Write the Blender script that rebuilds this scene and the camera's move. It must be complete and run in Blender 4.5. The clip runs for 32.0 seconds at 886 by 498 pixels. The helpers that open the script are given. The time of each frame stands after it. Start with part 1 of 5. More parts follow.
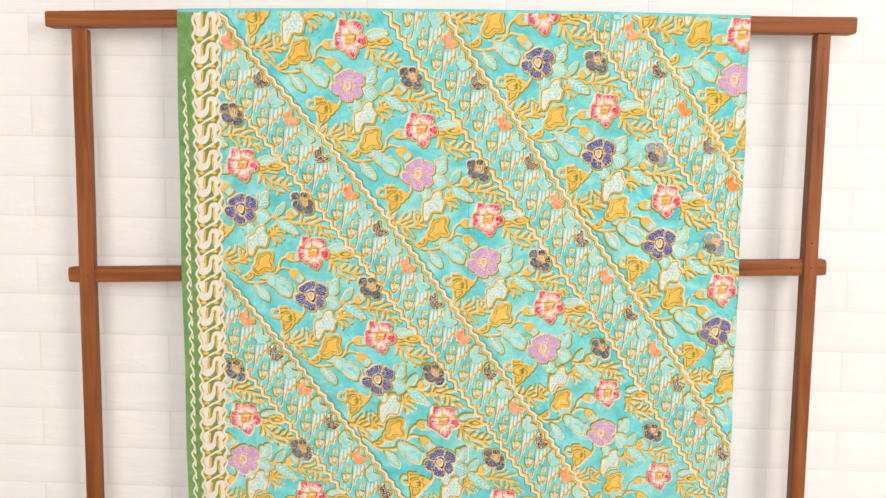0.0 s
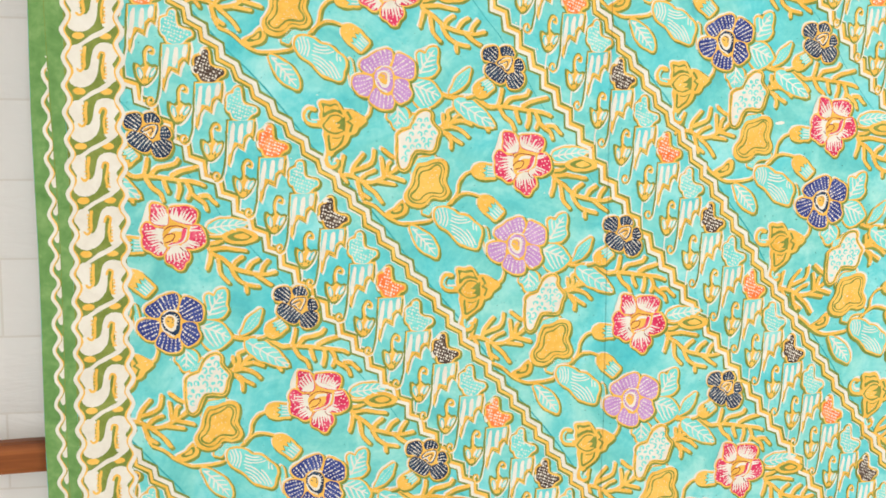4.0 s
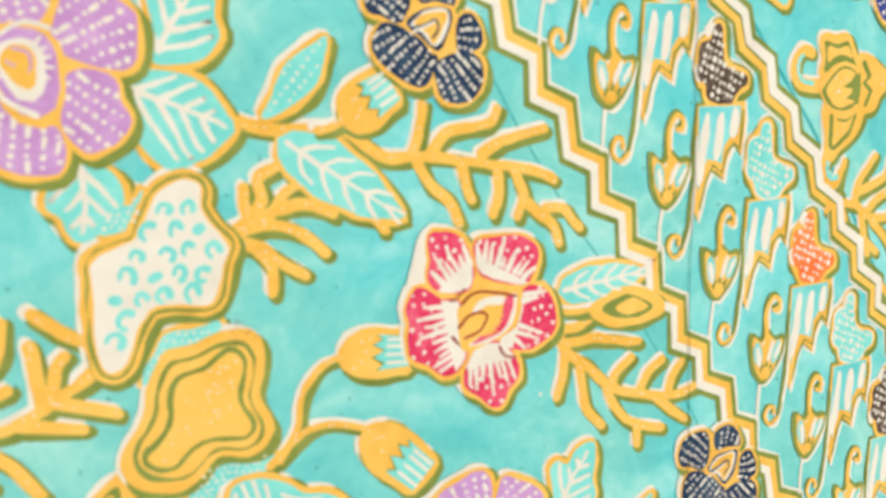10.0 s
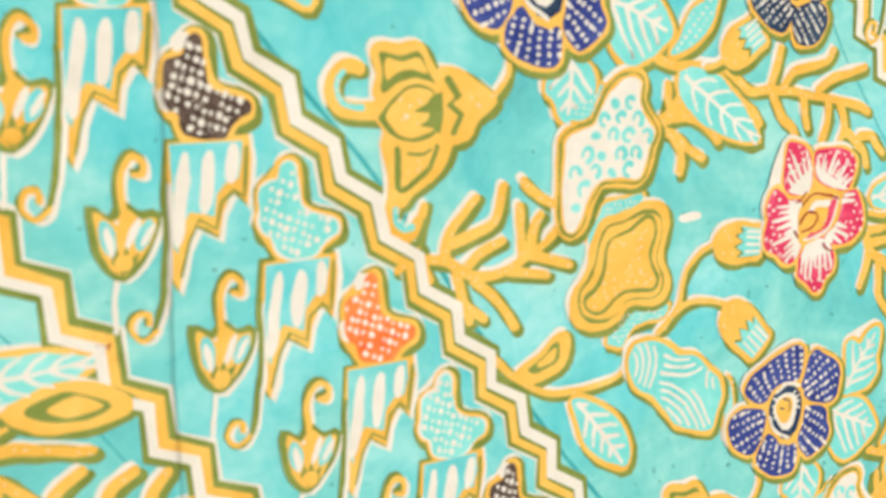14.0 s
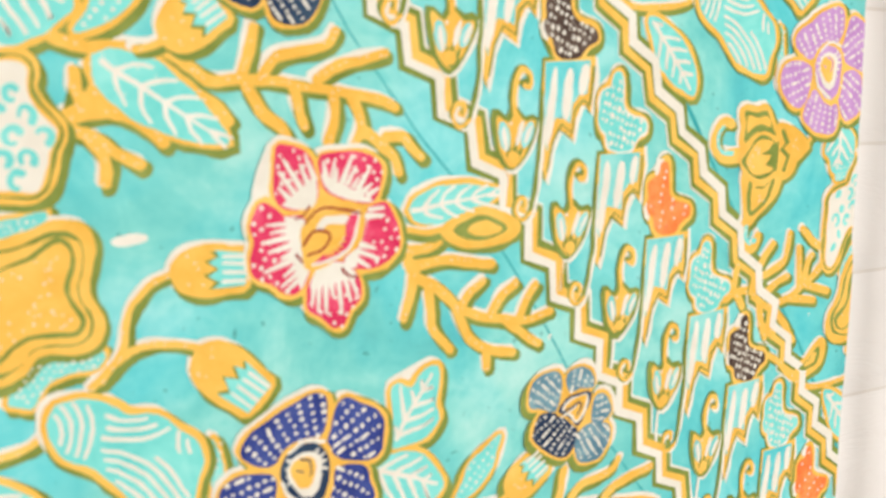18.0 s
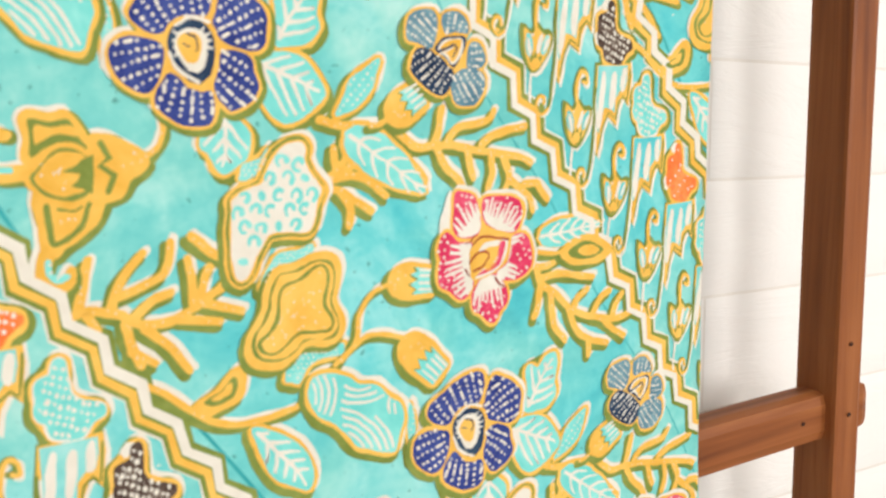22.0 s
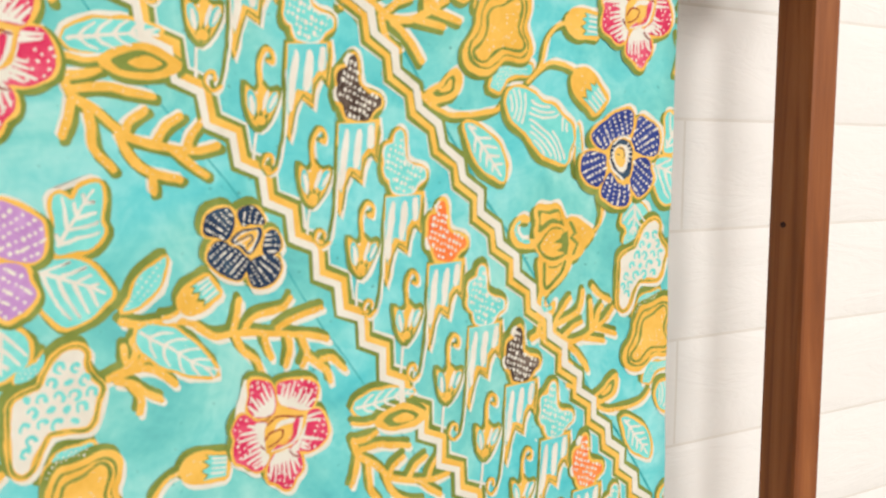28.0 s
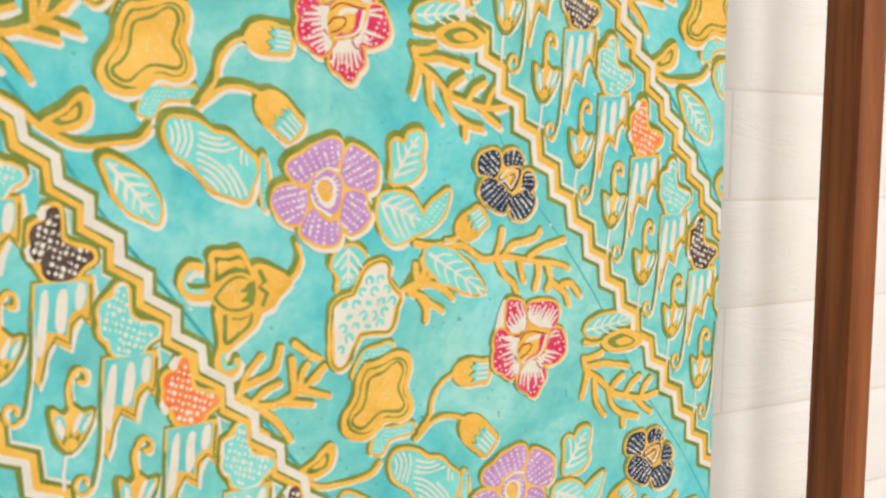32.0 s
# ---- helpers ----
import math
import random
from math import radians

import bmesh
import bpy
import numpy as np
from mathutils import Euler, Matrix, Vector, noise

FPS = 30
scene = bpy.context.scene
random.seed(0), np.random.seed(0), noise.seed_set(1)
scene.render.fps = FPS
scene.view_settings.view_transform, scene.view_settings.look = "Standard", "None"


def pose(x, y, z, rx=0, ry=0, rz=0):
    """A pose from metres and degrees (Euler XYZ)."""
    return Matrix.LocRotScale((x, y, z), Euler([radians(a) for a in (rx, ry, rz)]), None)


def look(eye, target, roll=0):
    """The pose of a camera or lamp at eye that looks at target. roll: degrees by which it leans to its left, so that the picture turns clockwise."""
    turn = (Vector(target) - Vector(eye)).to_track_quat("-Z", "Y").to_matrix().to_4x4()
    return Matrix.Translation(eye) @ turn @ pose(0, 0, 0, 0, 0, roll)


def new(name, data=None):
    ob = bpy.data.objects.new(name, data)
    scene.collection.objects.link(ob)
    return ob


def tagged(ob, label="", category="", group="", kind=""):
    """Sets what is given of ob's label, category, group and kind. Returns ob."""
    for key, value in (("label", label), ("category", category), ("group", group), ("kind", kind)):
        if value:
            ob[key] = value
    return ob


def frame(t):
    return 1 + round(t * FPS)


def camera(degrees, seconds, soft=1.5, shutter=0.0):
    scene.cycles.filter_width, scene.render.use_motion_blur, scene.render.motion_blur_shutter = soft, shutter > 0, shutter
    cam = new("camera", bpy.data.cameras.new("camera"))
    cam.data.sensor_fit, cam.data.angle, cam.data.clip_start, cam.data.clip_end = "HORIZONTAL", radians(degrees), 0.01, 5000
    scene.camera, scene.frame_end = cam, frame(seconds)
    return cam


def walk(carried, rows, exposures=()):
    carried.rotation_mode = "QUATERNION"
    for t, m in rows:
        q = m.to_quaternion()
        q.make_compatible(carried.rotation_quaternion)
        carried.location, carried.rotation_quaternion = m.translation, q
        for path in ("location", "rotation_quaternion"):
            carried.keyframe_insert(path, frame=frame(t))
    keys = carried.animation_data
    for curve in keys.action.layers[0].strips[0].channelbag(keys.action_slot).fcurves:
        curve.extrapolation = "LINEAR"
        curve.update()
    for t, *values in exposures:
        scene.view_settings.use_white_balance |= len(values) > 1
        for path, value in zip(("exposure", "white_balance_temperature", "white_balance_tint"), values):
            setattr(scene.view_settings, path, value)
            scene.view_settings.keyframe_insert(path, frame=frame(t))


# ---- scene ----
cam = camera(53.9, 32.0, soft=1.5)
cam.data.dof.use_dof, cam.data.dof.focus_distance, cam.data.dof.aperture_fstop = True, 1.5, 18.5
PATH = [
    (0, (0.0553, -1.6304, 1.1515), (-0.0427, 0.3547, 0.9285), 0.82),
    (0.5, (0.0192, -1.5288, 1.1458), (-0.0417, 0.4572, 0.9168), 0.73),
    (1, (-0.0077, -1.4117, 1.1606), (-0.0283, 0.5758, 0.938), 0.71),
    (1.5, (-0.0326, -1.3179, 1.1745), (0.0005, 0.6694, 0.9515), 0.53),
    (2, (-0.0722, -1.2172, 1.1777), (0.0141, 0.7686, 0.9558), 0.59),
    (2.5, (-0.131, -1.1186, 1.1907), (0.0077, 0.8656, 0.9819), 0.51),
    (3, (-0.2008, -1.031, 1.1975), (-0.0107, 0.9497, 0.996), 0.48),
    (3.5, (-0.2513, -0.9417, 1.1894), (-0.0023, 1.0319, 0.9828), 0.40),
    (5.5, (-0.3506, -0.5505, 1.215), (0.1938, 1.3659, 1.0384), 0.17),
    (6, (-0.3579, -0.4507, 1.2219), (0.22, 1.4545, 1.0306), 0.27),
    (6.5, (-0.368, -0.3783, 1.2325), (0.2501, 1.5124, 1.0246), 0.22),
    (7, (-0.3751, -0.3269, 1.2312), (0.2931, 1.5446, 1.0053), 0.12),
    (7.5, (-0.3634, -0.2965, 1.2279), (0.3607, 1.5533, 0.9951), 0.06),
    (8, (-0.3323, -0.2729, 1.2298), (0.4346, 1.5591, 0.9938), 0.07),
    (8.5, (-0.2979, -0.2595, 1.231), (0.5002, 1.5596, 0.9982), 0.01),
    (9, (-0.261, -0.2526, 1.2398), (0.5598, 1.5568, 1.011), -0.20),
    (9.5, (-0.2301, -0.2546, 1.2405), (0.6005, 1.5503, 1.0112), -0.27),
    (10, (-0.2034, -0.263, 1.2485), (0.6224, 1.5439, 1.0182), -0.36),
    (10.5, (-0.1791, -0.264, 1.2512), (0.6359, 1.5474, 1.0174), -0.40),
    (11, (-0.1564, -0.2653, 1.2525), (0.6481, 1.5499, 1.0121), -0.49),
    (11.5, (-0.1326, -0.2697, 1.2593), (0.6584, 1.5504, 1.0111), -0.48),
    (12, (-0.103, -0.2721, 1.2607), (0.6709, 1.5541, 1.0036), -0.47),
    (12.5, (-0.075, -0.2712, 1.2607), (0.6903, 1.5576, 0.9963), -0.39),
    (13, (-0.0505, -0.2656, 1.2653), (0.7149, 1.5613, 0.9883), -0.30),
    (13.5, (-0.0293, -0.2611, 1.2698), (0.7362, 1.5631, 0.976), -0.20),
    (14, (-0.0006, -0.2617, 1.2717), (0.758, 1.5631, 0.9644), -0.29),
    (14.5, (0.024, -0.2603, 1.2754), (0.7801, 1.5646, 0.9619), -0.16),
    (16.5, (0.1016, -0.2516, 1.2676), (0.9757, 1.5277, 1.0027), -0.53),
    (17, (0.1274, -0.2546, 1.268), (1.0134, 1.5169, 0.9911), -0.43),
    (17.5, (0.1478, -0.2582, 1.2666), (1.0468, 1.5047, 0.977), -0.28),
    (18, (0.1719, -0.2656, 1.2687), (1.0902, 1.4853, 0.967), -0.22),
    (18.5, (0.198, -0.2753, 1.2633), (1.1345, 1.4645, 0.9534), -0.26),
    (19, (0.2026, -0.2842, 1.2503), (1.1549, 1.4484, 0.9484), -0.12),
    (19.5, (0.1927, -0.2949, 1.2288), (1.1572, 1.4329, 0.9383), -0.22),
    (20, (0.1845, -0.305, 1.2018), (1.1608, 1.4174, 0.9184), -0.23),
    (20.5, (0.1885, -0.3076, 1.1811), (1.1819, 1.4051, 0.8982), -0.25),
    (21, (0.1877, -0.311, 1.1584), (1.1898, 1.3975, 0.8817), -0.24),
    (21.5, (0.179, -0.3158, 1.1378), (1.1844, 1.3934, 0.8775), -0.23),
    (22, (0.1732, -0.3247, 1.1166), (1.1815, 1.3855, 0.875), -0.39),
    (22.5, (0.1722, -0.3272, 1.096), (1.1745, 1.3873, 0.8597), -0.32),
    (23, (0.1725, -0.3324, 1.0728), (1.1765, 1.3803, 0.8307), -0.23),
    (23.5, (0.1683, -0.3391, 1.055), (1.1736, 1.3736, 0.818), -0.20),
    (24, (0.1607, -0.3486, 1.0248), (1.1606, 1.3687, 0.7985), -0.20),
    (24.5, (0.16, -0.354, 0.9985), (1.1533, 1.3678, 0.7775), -0.19),
    (25, (0.1632, -0.3606, 0.9726), (1.1514, 1.3641, 0.7518), -0.18),
    (25.5, (0.164, -0.3697, 0.9439), (1.1579, 1.3521, 0.7258), 0.05),
    (26, (0.1681, -0.372, 0.9107), (1.1607, 1.3525, 0.7078), 0.11),
    (26.5, (0.1692, -0.375, 0.8853), (1.1574, 1.3544, 0.7051), -0.01),
    (28.5, (0.1607, -0.3703, 0.8042), (1.1354, 1.3611, 0.5762), 0.23),
    (29, (0.1517, -0.375, 0.7802), (1.1123, 1.3648, 0.5566), 0.24),
    (29.5, (0.1451, -0.3778, 0.7551), (1.0921, 1.3705, 0.5394), 0.24),
    (30, (0.146, -0.3844, 0.7294), (1.0778, 1.3725, 0.5175), 0.33),
    (30.5, (0.1499, -0.3885, 0.7035), (1.0727, 1.3732, 0.4915), 0.31),
    (31, (0.1555, -0.3888, 0.6768), (1.0737, 1.3755, 0.4664), 0.39),
    (31.5, (0.1561, -0.388, 0.6559), (1.07, 1.3798, 0.4571), 0.34),
    (32, (0.1468, -0.3825, 0.6338), (1.0572, 1.3878, 0.4412), 0.36),
]
walk(cam, [(t, look(eye, target, roll)) for t, eye, target, roll in PATH],
     exposures=((0, -0.06, 6440, 13), (3.5, -0.05, 6380, 9), (8, -0.04, 6450, 7.5), (13, -0.03, 6540, 8.5), (17, -0.05, 6470, 9.5), (22, -0.07, 6430, 9.5), (26, -0.07, 6470, 10.5), (29, -0.16, 6480, 9), (32, -0.18, 6580, 10)))

# ---- light ----
world = bpy.data.worlds.new("studio")
world.use_nodes = True
scene.world = world
world.node_tree.nodes["Background"].inputs[0].default_value = (1.0, 0.955, 0.90, 1)
world.node_tree.nodes["Background"].inputs[1].default_value = 0.34


def area_light(name, eye, target, size, power, colour):
    data = bpy.data.lights.new(name, "AREA")
    data.shape, data.size, data.energy, data.color = "SQUARE", size, power, colour
    ob = new(name, data)
    ob.matrix_world = look(eye, target)
    return ob


area_light("softbox_lamp", (3.0, -3.9, 1.9), (0.0, 0.0, 1.0), 1.4, 106, (1.0, 0.97, 0.94))
# unseen broad fill from the front, added to brighten wall and cloth evenly
area_light("front_fill_lamp", (0.05, -4.4, 2.0), (-0.05, 0.0, 1.0), 2.2, 94, (1.0, 0.985, 0.965))


# ---- materials ----
def material(name, rough=0.85, spec=0.2):
    m = bpy.data.materials.new(name)
    m.use_nodes = True
    b = m.node_tree.nodes["Principled BSDF"]
    b.inputs["Roughness"].default_value = rough
    b.inputs["Specular IOR Level"].default_value = spec
    return m, m.node_tree.nodes, m.node_tree.links, b


def noise_node(nodes, links, scale, detail=4.0, rough=0.55, vector=None, distortion=0.0):
    n = nodes.new("ShaderNodeTexNoise")
    n.inputs["Scale"].default_value, n.inputs["Detail"].default_value = scale, detail
    n.inputs["Roughness"].default_value, n.inputs["Distortion"].default_value = rough, distortion
    if vector is not None:
        links.new(vector, n.inputs["Vector"])
    return n


def ramp_node(nodes, links, fac, stops):
    r = nodes.new("ShaderNodeValToRGB")
    while len(r.color_ramp.elements) < len(stops):
        r.color_ramp.elements.new(0.5)
    for e, (p, c) in zip(r.color_ramp.elements, stops):
        e.position, e.color = p, (*c, 1)
    links.new(fac, r.inputs[0])
    return r


def maths(nodes, links, op, a, b=None):
    n = nodes.new("ShaderNodeMath")
    n.operation = op
    for k, v in enumerate((a, b)):
        if v is None:
            continue
        if isinstance(v, (int, float)):
            n.inputs[k].default_value = v
        else:
            links.new(v, n.inputs[k])
    return n.outputs[0]


CREASES = (0.021,)


def weave(nodes, links, b, pos):
    """Thread relief, soft rumples and the sharp fold creases of a cloth that lay folded."""
    sep = nodes.new("ShaderNodeSeparateXYZ")
    links.new(pos, sep.inputs[0])
    waves = []
    for axis in (0, 2):
        s = maths(nodes, links, "SINE", maths(nodes, links, "MULTIPLY", sep.outputs[axis], 2 * math.pi / 0.0006))
        waves.append(s)
    thread = maths(nodes, links, "MULTIPLY", waves[0], waves[1])
    rumple = noise_node(nodes, links, 9.0, 3.0, 0.5, pos)
    h = maths(nodes, links, "ADD", maths(nodes, links, "MULTIPLY", thread, 0.00003), maths(nodes, links, "MULTIPLY", rumple.outputs[0], 0.006))
    wobble = maths(nodes, links, "MULTIPLY", noise_node(nodes, links, 14.0, 2.0, 0.5, pos).outputs[0], 0.004)
    for x0 in CREASES:
        d = maths(nodes, links, "ABSOLUTE", maths(nodes, links, "SUBTRACT", maths(nodes, links, "ADD", sep.outputs[0], wobble), x0 + 0.002))
        dent = maths(nodes, links, "MAXIMUM", maths(nodes, links, "SUBTRACT", 0.0016, d), 0.0)
        h = maths(nodes, links, "SUBTRACT", h, maths(nodes, links, "MULTIPLY", dent, 1.0))
    bump = nodes.new("ShaderNodeBump")
    bump.inputs["Strength"].default_value, bump.inputs["Distance"].default_value = 0.8, 1.0
    links.new(h, bump.inputs["Height"])
    links.new(bump.outputs[0], b.inputs["Normal"])


def dye(name, dark, mid, light, scale=16.0, fine=120.0):
    """Cotton cloth soaked with one dye: cloudy at a hand's width, speckled at a thread's."""
    m, nodes, links, b = material(name, 0.9, 0.12)
    pos = nodes.new("ShaderNodeNewGeometry").outputs["Position"]
    big = noise_node(nodes, links, scale, 5.0, 0.6, pos, 0.6)
    small = noise_node(nodes, links, fine, 3.0, 0.6, pos)
    wash = noise_node(nodes, links, scale * 3.1, 4.0, 0.6, pos, 1.0)
    mix = maths(nodes, links, "ADD", maths(nodes, links, "MULTIPLY", big.outputs[0], 0.55), maths(nodes, links, "MULTIPLY", small.outputs[0], 0.15))
    mix = maths(nodes, links, "ADD", mix, maths(nodes, links, "MULTIPLY", wash.outputs[0], 0.30))
    r = ramp_node(nodes, links, mix, ((0.34, dark), (0.5, mid), (0.66, light)))
    links.new(r.outputs[0], b.inputs["Base Color"])
    weave(nodes, links, b, pos)
    return m


def washed_dye(name, tones):
    """The hand-brushed ground: broad pools, brush drags along the diagonal, tide lines and rare dark specks."""
    m, nodes, links, b = material(name, 0.9, 0.12)
    pos = nodes.new("ShaderNodeNewGeometry").outputs["Position"]
    drag = nodes.new("ShaderNodeMapping")
    drag.inputs["Rotation"].default_value, drag.inputs["Scale"].default_value = (0, radians(35), 0), (13, 13, 42)
    links.new(pos, drag.inputs["Vector"])
    pools = noise_node(nodes, links, 15.0, 5.0, 0.6, pos, 1.0)
    brush = noise_node(nodes, links, 1.0, 3.0, 0.5, drag.outputs[0], 1.2)
    cloud = noise_node(nodes, links, 55.0, 4.0, 0.65, pos, 1.0)
    grain = noise_node(nodes, links, 260.0, 2.0, 0.5, pos)
    mix = maths(nodes, links, "MULTIPLY", pools.outputs[0], 0.58)
    for n, w in ((brush, 0.12), (cloud, 0.23), (grain, 0.07)):
        mix = maths(nodes, links, "ADD", mix, maths(nodes, links, "MULTIPLY", n.outputs[0], w))
    r = ramp_node(nodes, links, mix, tones)
    speck = noise_node(nodes, links, 330.0, 1.0, 0.4, pos)
    dark = ramp_node(nodes, links, speck.outputs[0], ((0.735, (0, 0, 0)), (0.76, (0.6, 0.6, 0.6))))
    stain = nodes.new("ShaderNodeMixRGB")
    stain.inputs[2].default_value = (0.05, 0.18, 0.15, 1)
    links.new(dark.outputs[0], stain.inputs[0])
    hue = noise_node(nodes, links, 8.5, 3.0, 0.5, pos, 0.8)
    side = ramp_node(nodes, links, hue.outputs[0], ((0.42, (0.25, 0.58, 0.50)), (0.60, (0.13, 0.58, 0.64))))
    tone = nodes.new("ShaderNodeMixRGB")
    tone.inputs[0].default_value = 0.38
    links.new(r.outputs[0], tone.inputs[1])
    links.new(side.outputs[0], tone.inputs[2])
    links.new(tone.outputs[0], stain.inputs[1])
    links.new(stain.outputs[0], b.inputs["Base Color"])
    weave(nodes, links, b, pos)
    return m


TEAL = washed_dye("turquoise_dye", ((0.33, (0.02, 0.30, 0.36)), (0.42, (0.07, 0.46, 0.48)), (0.5, (0.16, 0.575, 0.56)), (0.58, (0.33, 0.69, 0.65)), (0.67, (0.53, 0.78, 0.735))))
PALE = dye("pale_turquoise_dye", (0.13, 0.55, 0.52), (0.20, 0.64, 0.59), (0.32, 0.72, 0.66), 30.0)
OLIVE = dye("olive_dye", (0.145, 0.19, 0.035), (0.20, 0.25, 0.055), (0.28, 0.32, 0.085), 40.0)
MUSTARD = dye("mustard_dye", (0.69, 0.37, 0.05), (0.80, 0.46, 0.09), (0.86, 0.54, 0.14), 26.0)
CREAM = dye("undyed_cotton", (0.66, 0.61, 0.52), (0.725, 0.68, 0.59), (0.77, 0.735, 0.655), 40.0)
GREEN = dye("leaf_green_dye", (0.09, 0.21, 0.06), (0.15, 0.29, 0.09), (0.24, 0.38, 0.14), 30.0)
RED = dye("crimson_dye", (0.54, 0.02, 0.075), (0.67, 0.05, 0.125), (0.76, 0.16, 0.23), 60.0)
LILAC = dye("lilac_dye", (0.42, 0.20, 0.46), (0.50, 0.27, 0.54), (0.60, 0.38, 0.62), 60.0)
NAVY = dye("navy_dye", (0.022, 0.032, 0.15), (0.04, 0.06, 0.24), (0.085, 0.12, 0.34), 60.0)
SLATE = dye("slate_dye", (0.012, 0.022, 0.05), (0.025, 0.045, 0.09), (0.06, 0.11, 0.16), 60.0)
FADED = dye("faded_slate_dye", (0.07, 0.16, 0.22), (0.13, 0.25, 0.31), (0.24, 0.40, 0.43), 60.0)
DEEPTEAL = dye("deep_teal_dye", (0.02, 0.27, 0.29), (0.05, 0.36, 0.37), (0.10, 0.45, 0.45), 60.0)
BROWN = dye("brown_dye", (0.04, 0.025, 0.02), (0.09, 0.06, 0.047), (0.20, 0.15, 0.12), 110.0)
DARKRED = dye("dark_red_dye", (0.22, 0.02, 0.02), (0.30, 0.035, 0.03), (0.40, 0.07, 0.05), 60.0)
ORANGE = dye("orange_dye", (0.78, 0.13, 0.03), (0.84, 0.22, 0.06), (0.86, 0.36, 0.13), 60.0)


def wood_material():
    m, nodes, links, b = material("stained_teak", 0.5, 0.2)
    coord = nodes.new("ShaderNodeTexCoord").outputs["Object"]
    stretch = nodes.new("ShaderNodeMapping")
    stretch.inputs["Scale"].default_value = (55, 55, 2.2)
    links.new(coord, stretch.inputs["Vector"])
    grain = noise_node(nodes, links, 1.0, 6.0, 0.62, stretch.outputs[0], 0.8)
    streak = noise_node(nodes, links, 6.0, 3.0, 0.5, coord)
    mix = maths(nodes, links, "ADD", maths(nodes, links, "MULTIPLY", grain.outputs[0], 0.75), maths(nodes, links, "MULTIPLY", streak.outputs[0], 0.25))
    r = ramp_node(nodes, links, mix, ((0.34, (0.12, 0.030, 0.008)), (0.5, (0.24, 0.073, 0.019)), (0.66, (0.35, 0.122, 0.038))))
    links.new(r.outputs[0], b.inputs["Base Color"])
    rr = ramp_node(nodes, links, streak.outputs[0], ((0.3, (0.38,) * 3), (0.7, (0.58,) * 3)))
    links.new(rr.outputs[0], b.inputs["Roughness"])
    bump = nodes.new("ShaderNodeBump")
    bump.inputs["Strength"].default_value, bump.inputs["Distance"].default_value = 0.35, 0.0015
    links.new(grain.outputs[0], bump.inputs["Height"])
    links.new(bump.outputs[0], b.inputs["Normal"])
    return m


def wall_material(name, base, bumpy):
    m, nodes, links, b = material(name, 0.6, 0.25)
    coord = nodes.new("ShaderNodeNewGeometry").outputs["Position"]
    big = noise_node(nodes, links, 5.0, 4.0, 0.6, coord)
    r = ramp_node(nodes, links, big.outputs[0], ((0.3, tuple(c * 0.95 for c in base)), (0.7, base)))
    links.new(r.outputs[0], b.inputs["Base Color"])
    slate = nodes.new("ShaderNodeMapping")
    slate.inputs["Scale"].default_value = (9, 9, 36)
    links.new(coord, slate.inputs["Vector"])
    chips = noise_node(nodes, links, 1.0, 5.0, 0.6, slate.outputs[0], 1.2)
    fine = noise_node(nodes, links, 160.0, 2.0, 0.5, coord)
    h = maths(nodes, links, "ADD", maths(nodes, links, "MULTIPLY", chips.outputs[0], bumpy), maths(nodes, links, "MULTIPLY", fine.outputs[0], 0.0002))
    bump = nodes.new("ShaderNodeBump")
    bump.inputs["Strength"].default_value, bump.inputs["Distance"].default_value = 0.7, 1.0
    links.new(h, bump.inputs["Height"])
    links.new(bump.outputs[0], b.inputs["Normal"])
    return m


WOOD = wood_material()
BRICK = wall_material("white_foam_brick", (0.862, 0.826, 0.790), 0.0026)
JOINT = wall_material("beige_joint", (0.78, 0.73, 0.67), 0.002)
PAINT = wall_material("white_wall_paint", (0.80, 0.79, 0.77), 0.0)
KNOT, kn, kl, kb = material("dark_knot", 0.7, 0.2)
kb.inputs["Base Color"].default_value = (0.045, 0.015, 0.007, 1)
FLOOR = wall_material("pale_floor_tile", (0.55, 0.52, 0.48), 0.0)


# ---- builders ----
def mesh_object(name, bm, mat, parent=None, label="", smooth=False):
    me = bpy.data.meshes.new(name)
    bm.to_mesh(me)
    bm.free()
    me.materials.append(mat)
    if smooth:
        me.polygons.foreach_set("use_smooth", [True] * len(me.polygons))
    ob = new(name, me)
    if parent:
        ob.parent = parent
    if label:
        ob["label"] = label
    return ob


def part(name, bm, mat, parent, label=""):
    return mesh_object(name, bm, mat, parent, label)


def block(x0, x1, y0, y1, z0, z1, bevel=0.0, segments=2):
    bm = bmesh.new()
    bmesh.ops.create_cube(bm, size=1)
    for v in bm.verts:
        v.co = Vector(((x0 + x1) / 2 + v.co.x * (x1 - x0), (y0 + y1) / 2 + v.co.y * (y1 - y0), (z0 + z1) / 2 + v.co.z * (z1 - z0)))
    if bevel:
        bmesh.ops.bevel(bm, geom=bm.edges[:], offset=bevel, segments=segments, profile=0.6, affect="EDGES")
    return bm


WALL_Y = 0.085
